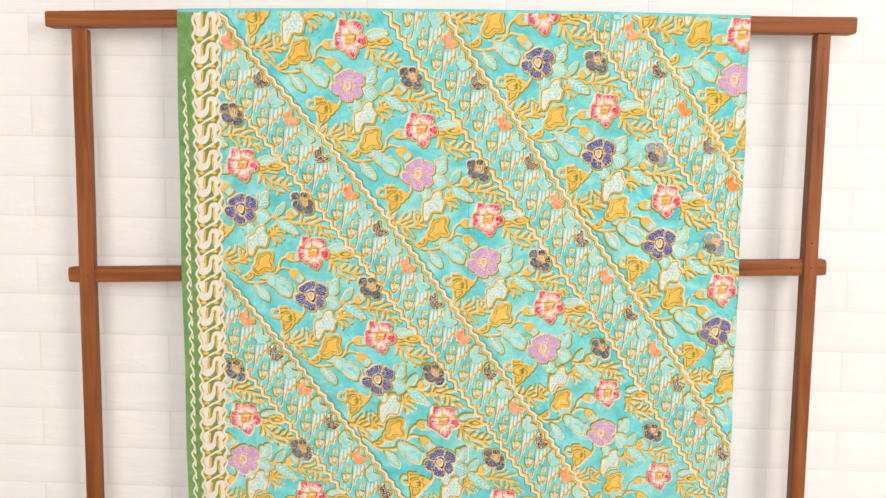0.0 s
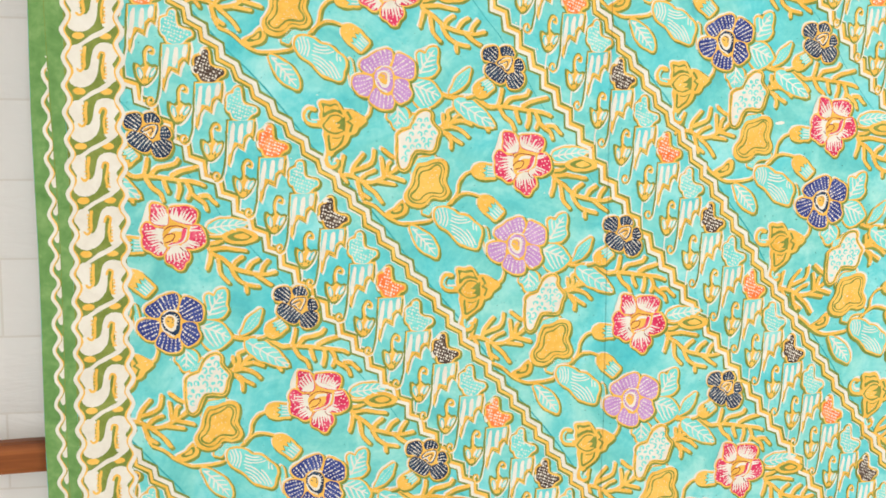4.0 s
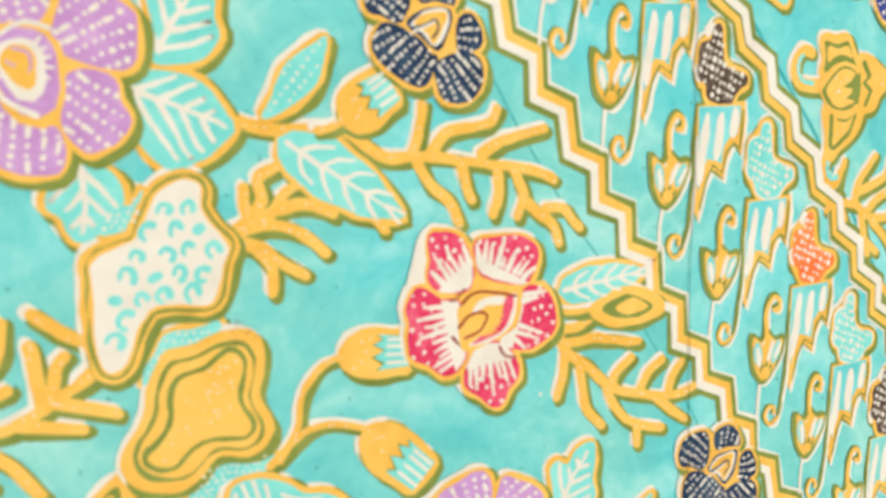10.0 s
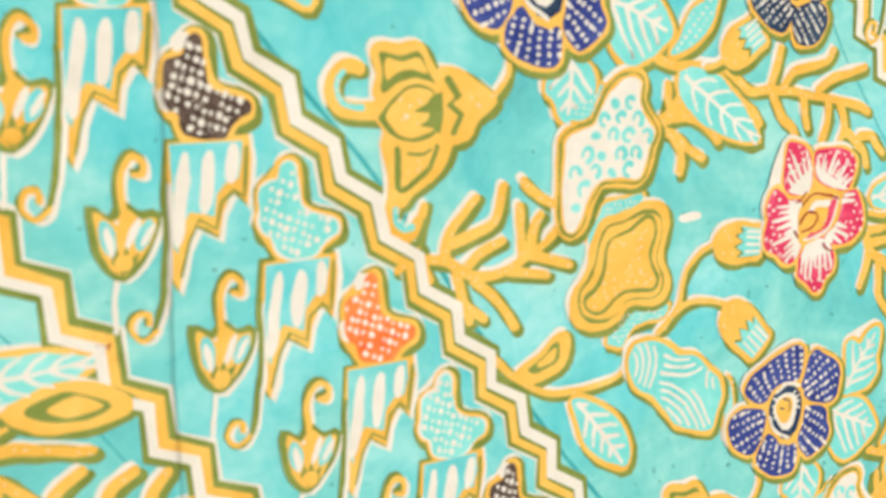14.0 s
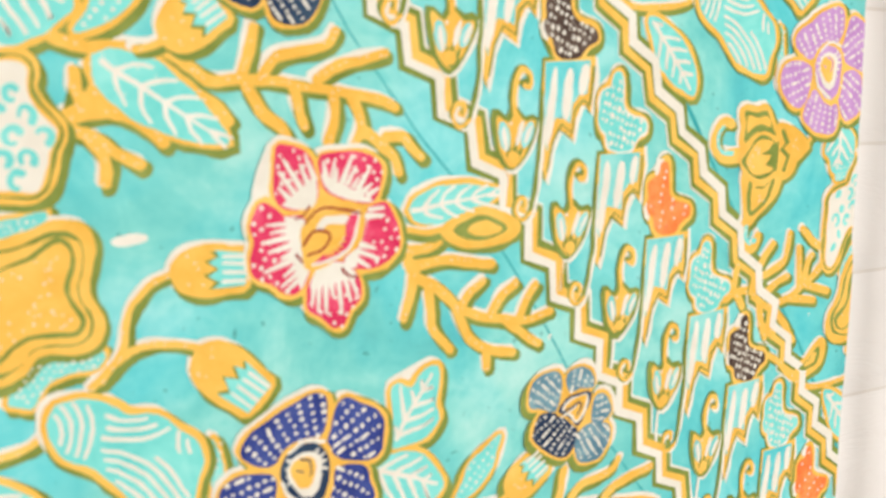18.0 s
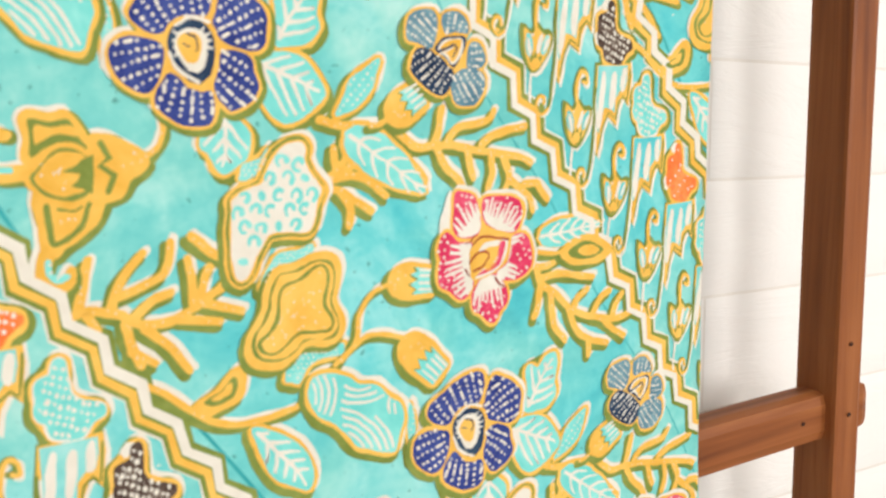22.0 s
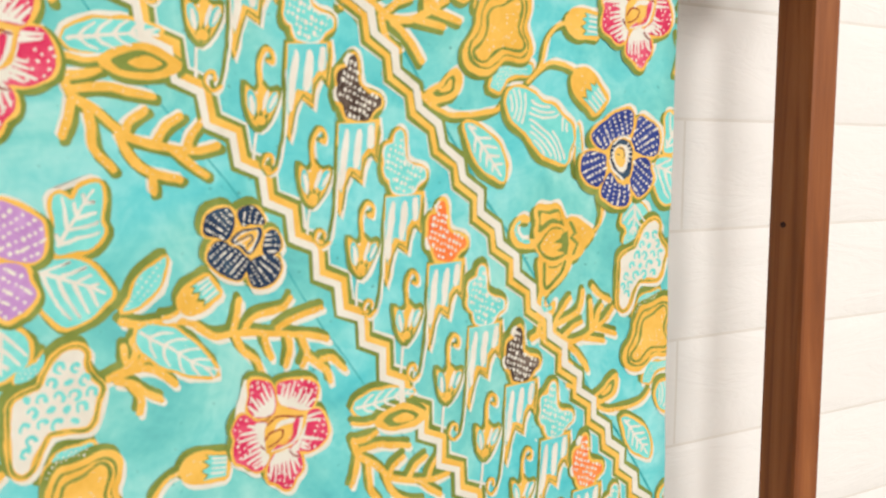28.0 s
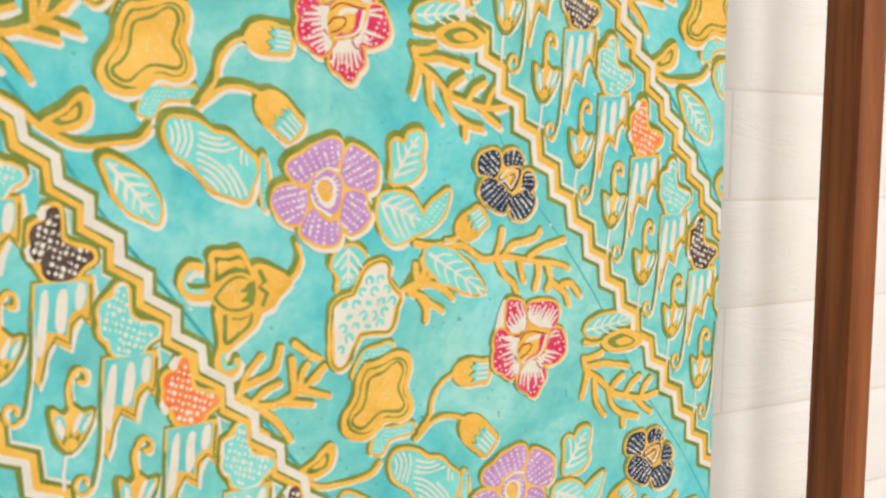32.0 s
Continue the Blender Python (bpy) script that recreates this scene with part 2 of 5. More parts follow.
# ---- wall, floor and the rest of the room ----
wall = mesh_object("wall_back", block(-3.2, 5.2, WALL_Y + 0.006, WALL_Y + 0.12, 0, 3.2), JOINT)
tagged(wall, "white wall clad in embossed foam brick panels", "wall", kind="structure")
RX0, RX1, RY0, RZ1 = -3.2, 5.2, -6.6, 3.2
floor = mesh_object("floor", block(RX0, RX1, RY0, WALL_Y + 0.12, -0.1, 0), FLOOR)
tagged(floor, "plain pale tiled floor", "floor", kind="structure")
# unseen white walls and ceiling, added to close the room and bounce lamp light
for name, box in (("wall_left", (RX0 - 0.1, RX0, RY0, WALL_Y + 0.12, 0, RZ1)), ("wall_right", (RX1, RX1 + 0.1, RY0, WALL_Y + 0.12, 0, RZ1)), ("wall_front", (RX0 - 0.1, RX1 + 0.1, RY0 - 0.1, RY0, 0, RZ1))):
    tagged(mesh_object(name, block(*box), PAINT), "plain white unseen wall added to close the room", "wall", kind="structure")
tagged(mesh_object("ceiling", block(RX0 - 0.1, RX1 + 0.1, RY0 - 0.1, WALL_Y + 0.12, RZ1, RZ1 + 0.1), PAINT), "plain white unseen ceiling added to close the room", "ceiling", kind="structure")

# ---- rack ----
rack = new("cloth_rack")
rack.location = (-0.03, 0.02, 0)
tagged(rack, "reddish-brown stained wooden rack standing before the white wall", "rack")
BAR_Y0, BAR_Y1 = 0.004, 0.0355


def arch(x):
    """The top bar sags upwards: its middle stands higher than its ends."""
    return 0.0085 * max(0.0, 1 - ((x + 0.15) / 0.70) ** 2)


def beam(name, a, b, w, d, bevel, label="", bent=False):
    """A squared timber from a to b (centres of its ends), w wide across, d deep, its grain along its own z."""
    a, b = Vector(a), Vector(b)
    bm = block(-w / 2, w / 2, -d / 2, d / 2, 0, (b - a).length, bevel)
    bmesh.ops.subdivide_edges(bm, edges=[e for e in bm.edges if abs(e.verts[0].co.z - e.verts[1].co.z) > 0.2], cuts=24 if bent else 12)
    for v in bm.verts:
        v.co.x += 0.0009 * noise.noise(Vector((a.x * 7 + 3, v.co.z * 4, 1)))
        v.co.y += 0.0007 * noise.noise(Vector((a.x * 7 + 9, v.co.z * 4, 5)))
        if bent:
            v.co.x -= arch(a.x + v.co.z)
    ob = part(name, bm, WOOD, rack, label)
    up = (b - a).normalized()
    front = Vector((0, 1, 0))
    side = front.cross(up).normalized()
    m = Matrix((side, front, up)).transposed().to_4x4()
    m.translation = a - Vector(rack.location)
    ob.matrix_basis = m
    return ob


YC = (BAR_Y0 + BAR_Y1) / 2
DEEP = BAR_Y1 - BAR_Y0
beam("post", (-0.7155, YC - 0.007, 0.0), (-0.716, YC - 0.007, 1.3705), 0.031, DEEP - 0.014, 0.003)
beam("post", (0.6615, 0.0155, 0.0), (0.6555, 0.0155, 1.3705), 0.0245, 0.030, 0.003)
beam("top_bar", (-0.781, YC, 1.3865), (0.714, YC, 1.3865), 0.030, DEEP + 0.004, 0.005, bent=True)
beam("crossbar", (-0.756, YC, 0.9020), (0.690, YC, 0.9465), 0.031, DEEP - 0.008, 0.007)


def nail_hole(name, place, normal, r):
    """A dark dent: a shallow rimmed cup set in the wood."""
    bm = bmesh.new()
    rings = ((1.0, 0.0002), (0.8, 0.0005), (0.45, 0.00035), (0.1, 0.0001))
    loops = []
    for s, h in rings:
        loops.append([bm.verts.new((r * s * math.cos(k * 0.6283) * 1.3, r * s * math.sin(k * 0.6283), h)) for k in range(10)])
    for a, b in zip(loops, loops[1:]):
        for k in range(10):
            bm.faces.new((a[k], a[(k + 1) % 10], b[(k + 1) % 10], b[k]))
    bm.faces.new(loops[-1])
    ob = part(name, bm, KNOT, rack, "dark nail hole")
    m = Vector(normal).to_track_quat("Z", "Y").to_matrix().to_4x4()
    m.translation = Vector(place) - Vector(rack.location)
    ob.matrix_basis = m
    return ob


for place in ((0.6560, 0.0004, 1.345), (0.6562, 0.0004, 0.992), (0.6575, 0.0004, 0.947), (-0.714, BAR_Y0, 0.902)):
    nail_hole("nail_hole", place, (0, -1, 0), 0.0014)
nail_hole("nail_hole", (0.624, BAR_Y0 + 0.004, 0.9445), (0, -1, 0), 0.0014)
nail_hole("nail_hole", (0.6457, 0.0185, 0.779), (-1, 0, 0), 0.0019)


# ---- cloth: a sheet thrown over the top bar ----
ZT, ZB = 1.4025, 0.22


def left_edge(z):
    return -0.527 + 0.011 * max(0.0, 1.05 - z) ** 1.3 + 0.0008 * math.sin(z * 19)


def right_edge(z):
    return 0.5235 + 0.0045 * (1.4 - z) + 0.0009 * math.sin(z * 23) + 0.0005 * math.sin(z * 71)


def rise(x, z):
    """The top of the sheet follows the arched bar."""
    t = min(1.0, max(0.0, (z - 1.355) / 0.045))
    return arch(x) * t * t * (3 - 2 * t)


def surf(x, z):
    """How far the hanging sheet bellies out towards the room."""
    return -0.0006 * math.sin(x * 11 + 1.3 * z) * min(1.0, (ZT - z) * 3) - 0.0004 * math.sin(z * 9 + x * 4)


cloth = new("batik_cloth")
cloth.location = (0, 0, 0)
tagged(cloth, "turquoise floral batik cloth with a green border, draped over the rack", "batik cloth")


def cloth_sheet():
    front = [(0.0, ZB + (1.392 - ZB) * k / 60) for k in range(61)]
    over = [(0.0005, 1.397), (0.002, 1.4005), (0.005, ZT), (0.012, ZT + 0.0006), (0.028, ZT + 0.0006), (0.034, ZT), (0.0375, 1.400), (0.0395, 1.396)]
    back = [(0.0405, 1.39 - 0.8 * k / 20) for k in range(21)]
    prof = front + over + back
    cols, verts, faces = 56, [], []
    n = len(prof)
    for side in (0, 1):
        for k, (y, z) in enumerate(prof):
            a, b = Vector(prof[max(k - 1, 0)]), Vector(prof[min(k + 1, n - 1)])
            d = (b - a).normalized()
            oy, oz = d.y * 0.0008 * side, -d.x * 0.0008 * side
            xl, xr = left_edge(z), right_edge(z)
            for c in range(cols + 1):
                x = xl + (xr - xl) * c / cols
                bulge = surf(x, z) if k <= 61 else (0.004 * math.sin(x * 14) * max(0, 1.38 - z) if k > n - 20 else 0)
                verts.append((x, y + oy + bulge, z + oz + rise(x, z)))
    w = cols + 1
    for k in range(n - 1):
        for c in range(cols):
            a = k * w + c
            faces.append((a, a + 1, a + w + 1, a + w))
            b = n * w + a
            faces.append((b, b + w, b + w + 1, b + 1))
    for c in range(cols):
        for k in (0, n - 1):
            a = k * w + c
            faces.append((a, a + 1, a + 1 + n * w, a + n * w))
    for k in range(n - 1):
        for c in (0, cols):
            a = k * w + c
            faces.append((a, a + w, a + w + n * w, a + n * w))
    me = bpy.data.meshes.new("cloth_sheet")
    me.from_pydata(verts, [], faces)
    me.materials.append(TEAL)
    bm = bmesh.new()
    bm.from_mesh(me)
    bmesh.ops.recalc_face_normals(bm, faces=bm.faces[:])
    bm.to_mesh(me)
    bm.free()
    me.polygons.foreach_set("use_smooth", [True] * len(me.polygons))
    ob = new("cloth_sheet", me)
    ob.parent = cloth
    return ob


cloth_sheet()

# ---- drawing tools: flat shapes in millimetres, laid on the sheet in thin dye layers ----
DYES = [CREAM, OLIVE, MUSTARD, TEAL, PALE, RED, LILAC, NAVY, SLATE, BROWN, ORANGE, GREEN, DARKRED, FADED, DEEPTEAL]
WHITE, OLI, YEL, TEA, PAL, CRI, LIL, NAV, SLA, BRO, ORA, GRE, DRE, FAD, DEE = range(15)
rng = random.Random(7)


def curve(pts, closed=False, n=5):
    """A smooth line through control points."""
    pts = [Vector(p) for p in pts]
    m = len(pts)
    out = []
    for k in range(m if closed else m - 1):
        p0, p1 = pts[k - 1] if closed or k else pts[0], pts[k]
        p2 = pts[(k + 1) % m]
        p3 = pts[(k + 2) % m] if closed else pts[min(k + 2, m - 1)]
        for j in range(n):
            t = j / n
            out.append(0.5 * ((2 * p1) + (p2 - p0) * t + (2 * p0 - 5 * p1 + 4 * p2 - p3) * t * t + (3 * p1 - p0 - 3 * p2 + p3) * t ** 3))
    if not closed:
        out.append(pts[-1])
    return out


def grow(poly, d):
    """The outline moved outwards by d."""
    m = len(poly)
    area = sum(poly[k - 1].x * poly[k].y - poly[k].x * poly[k - 1].y for k in range(m))
    s = 1 if area > 0 else -1
    out = []
    for k in range(m):
        e = poly[(k + 1) % m] - poly[k - 1]
        nrm = Vector((e.y, -e.x))
        if nrm.length < 1e-6:
            continue
        out.append(poly[k] + nrm.normalized() * d * s)
    return out


def moved(poly, d):
    return [p + Vector(d) for p in poly]


def scaled(poly, s):
    c = sum(poly, Vector((0, 0))) / len(poly)
    return [c + (p - c) * s for p in poly]


def inside(p, poly):
    hit = False
    for k in range(len(poly)):
        a, b = poly[k - 1], poly[k]
        if (a.y > p.y) != (b.y > p.y) and p.x < (b.x - a.x) * (p.y - a.y) / (b.y - a.y) + a.x:
            hit = not hit
    return hit


def oval(c, a, b, turn=0.0, power=1.0, ruffle=0.0, lobes=5, n=20):
    """An oval: a along its turn (radians), b across; power under 1 squares it off."""
    c, ca, sa, out = Vector(c), math.cos(turn), math.sin(turn), []
    for k in range(n):
        t = 2 * math.pi * k / n
        u, v = math.cos(t), math.sin(t)
        u, v = math.copysign(abs(u) ** power, u), math.copysign(abs(v) ** power, v)
        r = 1 + ruffle * math.cos(lobes * t)
        out.append(c + Vector((ca * u * a - sa * v * b, sa * u * a + ca * v * b)) * r)
    return out


class Motif:
    """One printed figure: faces by dye and layer."""

    def __init__(self, shift=(0.9, -0.9), margin=0.0765):
        self.faces, self.seq, self.shift, self.margin, self.subs = [], {}, Vector(shift), margin, []

    def sub(self, name):
        """A piece of the figure that is a part of its own."""
        piece = Motif(self.shift, self.margin)
        self.subs.append((name, piece))
        return piece

    def middle(self):
        pts = [p for _, _, poly in self.faces for p in poly]
        xs, ys = [p[0] for p in pts], [p[1] for p in pts]
        return (min(xs) + max(xs)) / 2, (min(ys) + max(ys)) / 2

    def add(self, dye_index, layer, *polys):
        for poly in polys:
            q = self.seq.get(layer, 0)
            self.seq[layer] = q + 1
            self.faces.append((dye_index, layer * 0.15 + (q % 14) * 0.009, [tuple(p) for p in poly]))

    def dots(self, dye_index, layer, places, r=0.8):
        lift = layer * 0.15
        for p in places:
            rr = r * rng.uniform(0.75, 1.2)
            a = rng.uniform(0, 1)
            self.faces.append((dye_index, lift + rng.uniform(0, 0.05), [(p[0] + rr * math.cos(a + k * 1.0472), p[1] + rr * math.sin(a + k * 1.0472)) for k in range(6)]))

    def stroke(self, dye_index, layer, pts, w0, w1=None, smooth=True, cap=True):
        """A brush line from w0 wide to w1 wide."""
        w1 = w0 if w1 is None else w1
        line = curve(pts, n=4) if smooth and len(pts) > 2 else [Vector(p) for p in pts]
        m = len(line)
        left, right = [], []
        for k, p in enumerate(line):
            d = line[min(k + 1, m - 1)] - line[max(k - 1, 0)]
            nrm = Vector((-d.y, d.x)).normalized() if d.length > 1e-9 else Vector((0, 1))
            w = (w0 + (w1 - w0) * k / (m - 1)) / 2
            left.append(p + nrm * w)
            right.append(p - nrm * w)
        ends = []
        for p, q, w in ((line[-1], line[-2], w1), (line[0], line[1], w0)):
            d = (p - q).normalized()
            nrm = Vector((-d.y, d.x))
            ends.append([p + (nrm * math.cos(t) + d * math.sin(t)) * w / 2 for t in (0.5, 1.05, 1.57, 2.09, 2.64)] if cap and w > 0.6 else [])
        self.add(dye_index, layer, left + ends[0] + right[::-1] + ends[1])

    def inked(self, poly, fill, rim=1.7, layer=3):
        """A figure with the cream ghost and the olive ghost of its stamp, a mustard rim and its own fill."""
        outer = grow(poly, rim)
        self.add(WHITE, 1, moved(grow(poly, rim + 0.3), -0.75 * self.shift))
        self.add(OLI, 2, moved(grow(poly, rim + 0.85), self.shift))
        self.add(YEL, layer, outer)
        self.add(fill, layer + 1, poly)

    def branch(self, strokes, w=4.4, dotted=True):
        """Coral twigs: lines with their ghosts, dotted along the middle."""
        for s in strokes:
            self.stroke(WHITE, 1, moved([Vector(p) for p in s], -0.8 * self.shift), w, w * 0.85)
            self.stroke(OLI, 2, moved([Vector(p) for p in s], self.shift), w + 1.3, w * 0.85 + 1.3)
            self.stroke(YEL, 3, s, w * 0.92, w * 0.8)
            if dotted:
                line = curve(s, n=4) if len(s) > 2 else [Vector(s[0]).lerp(Vector(s[1]), k / 4) for k in range(5)]
                self.dots(WHITE, 4, [p + Vector((rng.uniform(-0.6, 0.6), rng.uniform(-0.6, 0.6))) for p in line if rng.random() < 0.45], 0.33)

    def lay(self, name, place, sx=1.0, sz=1.0, eps=0.0, label="", parent=None, lean=0.0):
        """Lays the figure on the sheet at a place (x, z), cut off at the sheet's edges."""
        verts, faces, mats = [], [], []
        for mat, lift, poly in self.faces:
            pts = []
            for x, y in poly:
                px, pz = place[0] + (x * sx + y * lean) / 1000, place[1] + y * sz / 1000
                w = noise.noise_vector(Vector((px * 130, pz * 130, mat * 3.7)))
                v = noise.noise_vector(Vector((px * 420, pz * 420, mat * 5.1)))
                pts.append((px + 0.0007 * w.x + 0.00032 * v.x, pz + 0.0007 * w.y + 0.00032 * v.y))
            pts = cut(pts, self.margin)
            if len(pts) < 3:
                continue
            first = len(verts)
            for x, z in pts:
                verts.append((x, surf(x, z) - (lift + eps + 0.10) * 0.00045, z + rise(x, z)))
            faces.append(list(range(first, first + len(pts))))
            mats.append(mat)
        if not faces:
            return None
        used = sorted(set(mats))
        me = bpy.data.meshes.new(name)
        me.from_pydata(verts, [], faces)
        for u in used:
            me.materials.append(DYES[u])
        me.polygons.foreach_set("material_index", [used.index(u) for u in mats])
        flips = [p for p in me.polygons if p.normal.y > 0]
        if flips:
            bm = bmesh.new()
            bm.from_mesh(me)
            bm.faces.ensure_lookup_table()
            bmesh.ops.reverse_faces(bm, faces=[bm.faces[p.index] for p in flips])
            bm.to_mesh(me)
            bm.free()
        ob = new(name, me)
        ob.parent = parent or cloth
        if label:
            ob["label"] = label
        for k, (piece_name, piece) in enumerate(self.subs):
            piece.lay(piece_name, place, sx, sz, eps + 0.002 * k, parent=ob, lean=lean)
        return ob


def cut(pts, margin):
    """Keeps what lies on the front of the sheet."""
    zs = [p[1] for p in pts]
    zm = sum(zs) / len(zs)
    for axis, limit, sign in ((0, right_edge(zm) - 0.0004, 1), (0, left_edge(zm) + margin, -1), (1, 1.3965, 1), (1, ZB + 0.001, -1)):
        vals = [sign * (p[axis] - limit) for p in pts]
        if max(vals) <= 0:
            continue
        if min(vals) > 0:
            return []
        out = []
        for k in range(len(pts)):
            a, b, va, vb = pts[k - 1], pts[k], vals[k - 1], vals[k]
            if (va <= 0) != (vb <= 0):
                t = va / (va - vb)
                out.append((a[0] + (b[0] - a[0]) * t, a[1] + (b[1] - a[1]) * t))
            if vb <= 0:
                out.append(b)
        pts = out
        if len(pts) < 3:
            return []
    return pts


# ---- the figures ----
def drop_heart(m, size, dark, turn, at=(0, 0)):
    """The drop in the middle of a flower."""
    at = Vector(at)

    def drop(k):
        pts = []
        for j in range(20):
            t = 2 * math.pi * j / 20
            r = size * k * (1 + 0.72 * max(0, math.cos(t)) ** 5)
            pts.append(Vector((r * math.cos(t + turn), r * math.sin(t + turn))))
        return moved(pts, at)
    m.add(YEL, 5, drop(1.38))
    m.add(dark, 6, drop(1.16))
    m.add(WHITE, 7, moved(drop(0.82), (-0.05 * size, -0.04 * size)))
    m.add(YEL, 8, moved(drop(0.58), (-0.12 * size, -0.02 * size)))
    for k in range(13):
        a = turn - 2.3 + k * 0.38
        if 5 < k < 8:
            continue
        d = Vector((math.cos(a), math.sin(a)))
        m.stroke(WHITE, 7, [at + d * size * 0.7, at + d * size * rng.uniform(0.9, 1.06)], 1.1, 0.8)
    m.stroke(dark, 9, moved([Vector(p) * size for p in ((-0.2, 0.45), (0.22, 0.28), (0.3, -0.12), (0.16, -0.4))], at), 0.8, 0.5)
    m.stroke(dark, 9, moved([Vector(p) * size for p in ((-0.42, 0.0), (-0.25, -0.1), (-0.12, -0.12))], at), 0.7, 0.5)


def hand_petal(m, outline, fill, heart, rim, dot, rays=False, lines=4.4):
    """A petal of its own outline: either bare rays from the heart with scattered dots, or rows of dots."""
    shape = grow(curve(outline, True, 3), 0.7)
    heart = Vector(heart)
    m.inked(shape, fill, rim)
    core = grow(shape, -0.7)
    c = sum(shape, Vector((0, 0))) / len(shape)
    out = (c - heart).normalized()
    side = Vector((-out.y, out.x))
    along = [(p - heart).dot(out) for p in shape]
    across = [(p - heart).dot(side) for p in shape]
    near, far, w0, w1 = min(along), max(along), min(across), max(across)
    if rays:
        # the bare root of the petal, fringed with strokes
        root = [p for p in grow(shape, -0.5) if (p - heart).dot(out) < near + (far - near) * 0.36]
        if len(root) > 2:
            m.add(WHITE, 5, root)
        u = w0 + 1.4
        while u < w1:
            p = heart + side * u * 0.8 + out * (near + (far - near) * 0.3)
            q = heart + side * u * 1.02 + out * (near + (far - near) * rng.uniform(0.48, 0.82))
            while not inside(q, core) and (q - p).length > 1.5:
                q = q.lerp(p, 0.2)
            if inside(p, core):
                m.stroke(WHITE, 5, [p, q], rng.uniform(1.7, 2.6), 1.0)
            u += rng.uniform(2.5, 3.6)
        spots = []
        for k in range(260):
            p = heart + side * rng.uniform(w0, w1) + out * (near + (far - near) * rng.uniform(0.5, 1.0))
            if inside(p, core) and all((p - q).length > 2.9 for q in spots):
                spots.append(p)
        m.dots(WHITE, 6, spots, dot)
        return
    u = w0 + lines * 0.3
    while u < w1:
        t = near + rng.uniform(0.6, 1.6)
        while t < far:
            p = heart + out * t + side * u * (0.72 + 0.36 * (t - near) / (far - near))
            if inside(p, core):
                if rng.random() < 0.14:
                    m.stroke(WHITE, 5, [p - out * 0.9, p + out * 1.5], 1.8 * dot, 1.5 * dot)
                    t += 1.4
                else:
                    m.dots(WHITE, 5, [p + Vector((rng.uniform(-0.2, 0.2), rng.uniform(-0.2, 0.2)))], dot)
            t += 3.2 * dot
        u += lines


def red_flower(shift):
    m = Motif(shift)
    m.add(WHITE, 1, moved(oval((0, 2), 20, 20), -m.shift))
    m.add(YEL, 3, oval((0, 2), 20, 18))
    petals = (((-18.6, 31.2), (-14.2, 31.6), (-8.6, 30.1), (-5.8, 26.5), (-4, 20.5), (-3.5, 16.5), (-5.1, 12.6), (-10.8, 11.9), (-16.4, 13.2), (-19.1, 17.2), (-18.6, 23.1)),
              ((-1.7, 28.3), (5.3, 29.1), (14.8, 28.9), (21, 25.6), (21.8, 20.5), (18.6, 13.4), (12.6, 13.3), (4.2, 15.8), (-0.5, 18.4), (-2.1, 23.4)),
              ((17.4, 10.4), (23.6, 11.1), (27.4, 6.8), (29.5, 0.4), (28.8, -4.8), (23.8, -8.6), (17.7, -10.2), (10.3, -9), (7.9, -6.4), (13.9, -2.7), (16.3, 3.3)),
              ((-5, -13.4), (-0.4, -7.8), (5.5, -7.2), (10.4, -9.6), (14, -15.1), (14.1, -20.3), (10.5, -24.1), (8.1, -29), (4.5, -29.1), (-0.3, -25.1), (-5, -22.6), (-6.1, -18.4)),
              ((-24.1, 13.6), (-19.7, 12.4), (-15.3, 9.2), (-9.6, 8.9), (-7.4, 4.8), (-8.5, -1.1), (-6.2, -6.3), (-6.6, -11.3), (-9.6, -15.4), (-14.1, -16.2), (-19.7, -12.1), (-25.3, -9.7), (-26.8, -3.7), (-25.9, 2.1), (-27.4, 7)))
    m.add(WHITE, 2.5, curve([(-21.2, 33.2), (-18.6, 13.3), (-26.7, 11.4), (-27.1, 17.6), (-24.5, 27.1)], True, 3))
    for p in petals:
        hand_petal(m, p, CRI, (1, 3), 1.5, 0.78, True)
    heart = curve([(-8.5, 6.5), (-2.5, 10.8), (5, 10.8), (14.5, 9), (11.5, -1.5), (5.5, -6), (-6, -9.2), (-8.6, -3.5), (-9.4, 1.5)], True, 3)
    m.add(YEL, 7, heart)
    m.add(WHITE, 8, curve([(10, 8.8), (14, 8.8), (11.6, -1.2), (6, -5.6), (-5, -8), (0, -3.5), (7, 0)], True, 3))
    m.add(CRI, 8.4, curve([(8.8, 8), (12.4, 8), (10, -1), (5, -4.6), (-4, -6.8), (-1, -4.6), (5.5, -1.6), (7.6, 1.4)], True, 3))
    m.add(WHITE, 8.4, curve([(-3.6, 4.4), (0, 8.6), (8.6, 9), (8, 6.4), (2, 6.2), (-2, 3.4)], True, 3))
    m.add(YEL, 9, oval((0, 0.8), 8.0, 4.2, 0.5))
    for k in range(9):
        a = -1.5 + k * 0.27
        p, d = Vector((0.4, 1.0)), Vector((math.cos(a), math.sin(a)))
        m.stroke(YEL, 9, [p + d * 4.2, p + d * (6.6 + 1.4 * math.cos(a - 0.4))], 1.5, 0.5)
    m.stroke(DRE, 10, [(-8, 7), (-2.5, 11), (5, 11), (13.4, 9)], 0.7, 1.0)
    m.stroke(DRE, 10, [(-8.6, -0.5), (-5, 3.4), (0.8, 3.7), (2, 1.5), (-1, -2.4), (-6.6, -4.4)], 1.0, 0.9)
    m.stroke(DRE, 10, [(-11, -3.5), (-8.6, -6.5)], 1.1, 0.6)
    m.stroke(DRE, 10, [(-12, 9), (-9, 9.4), (-6.5, 12.5)], 0.7, 0.6)
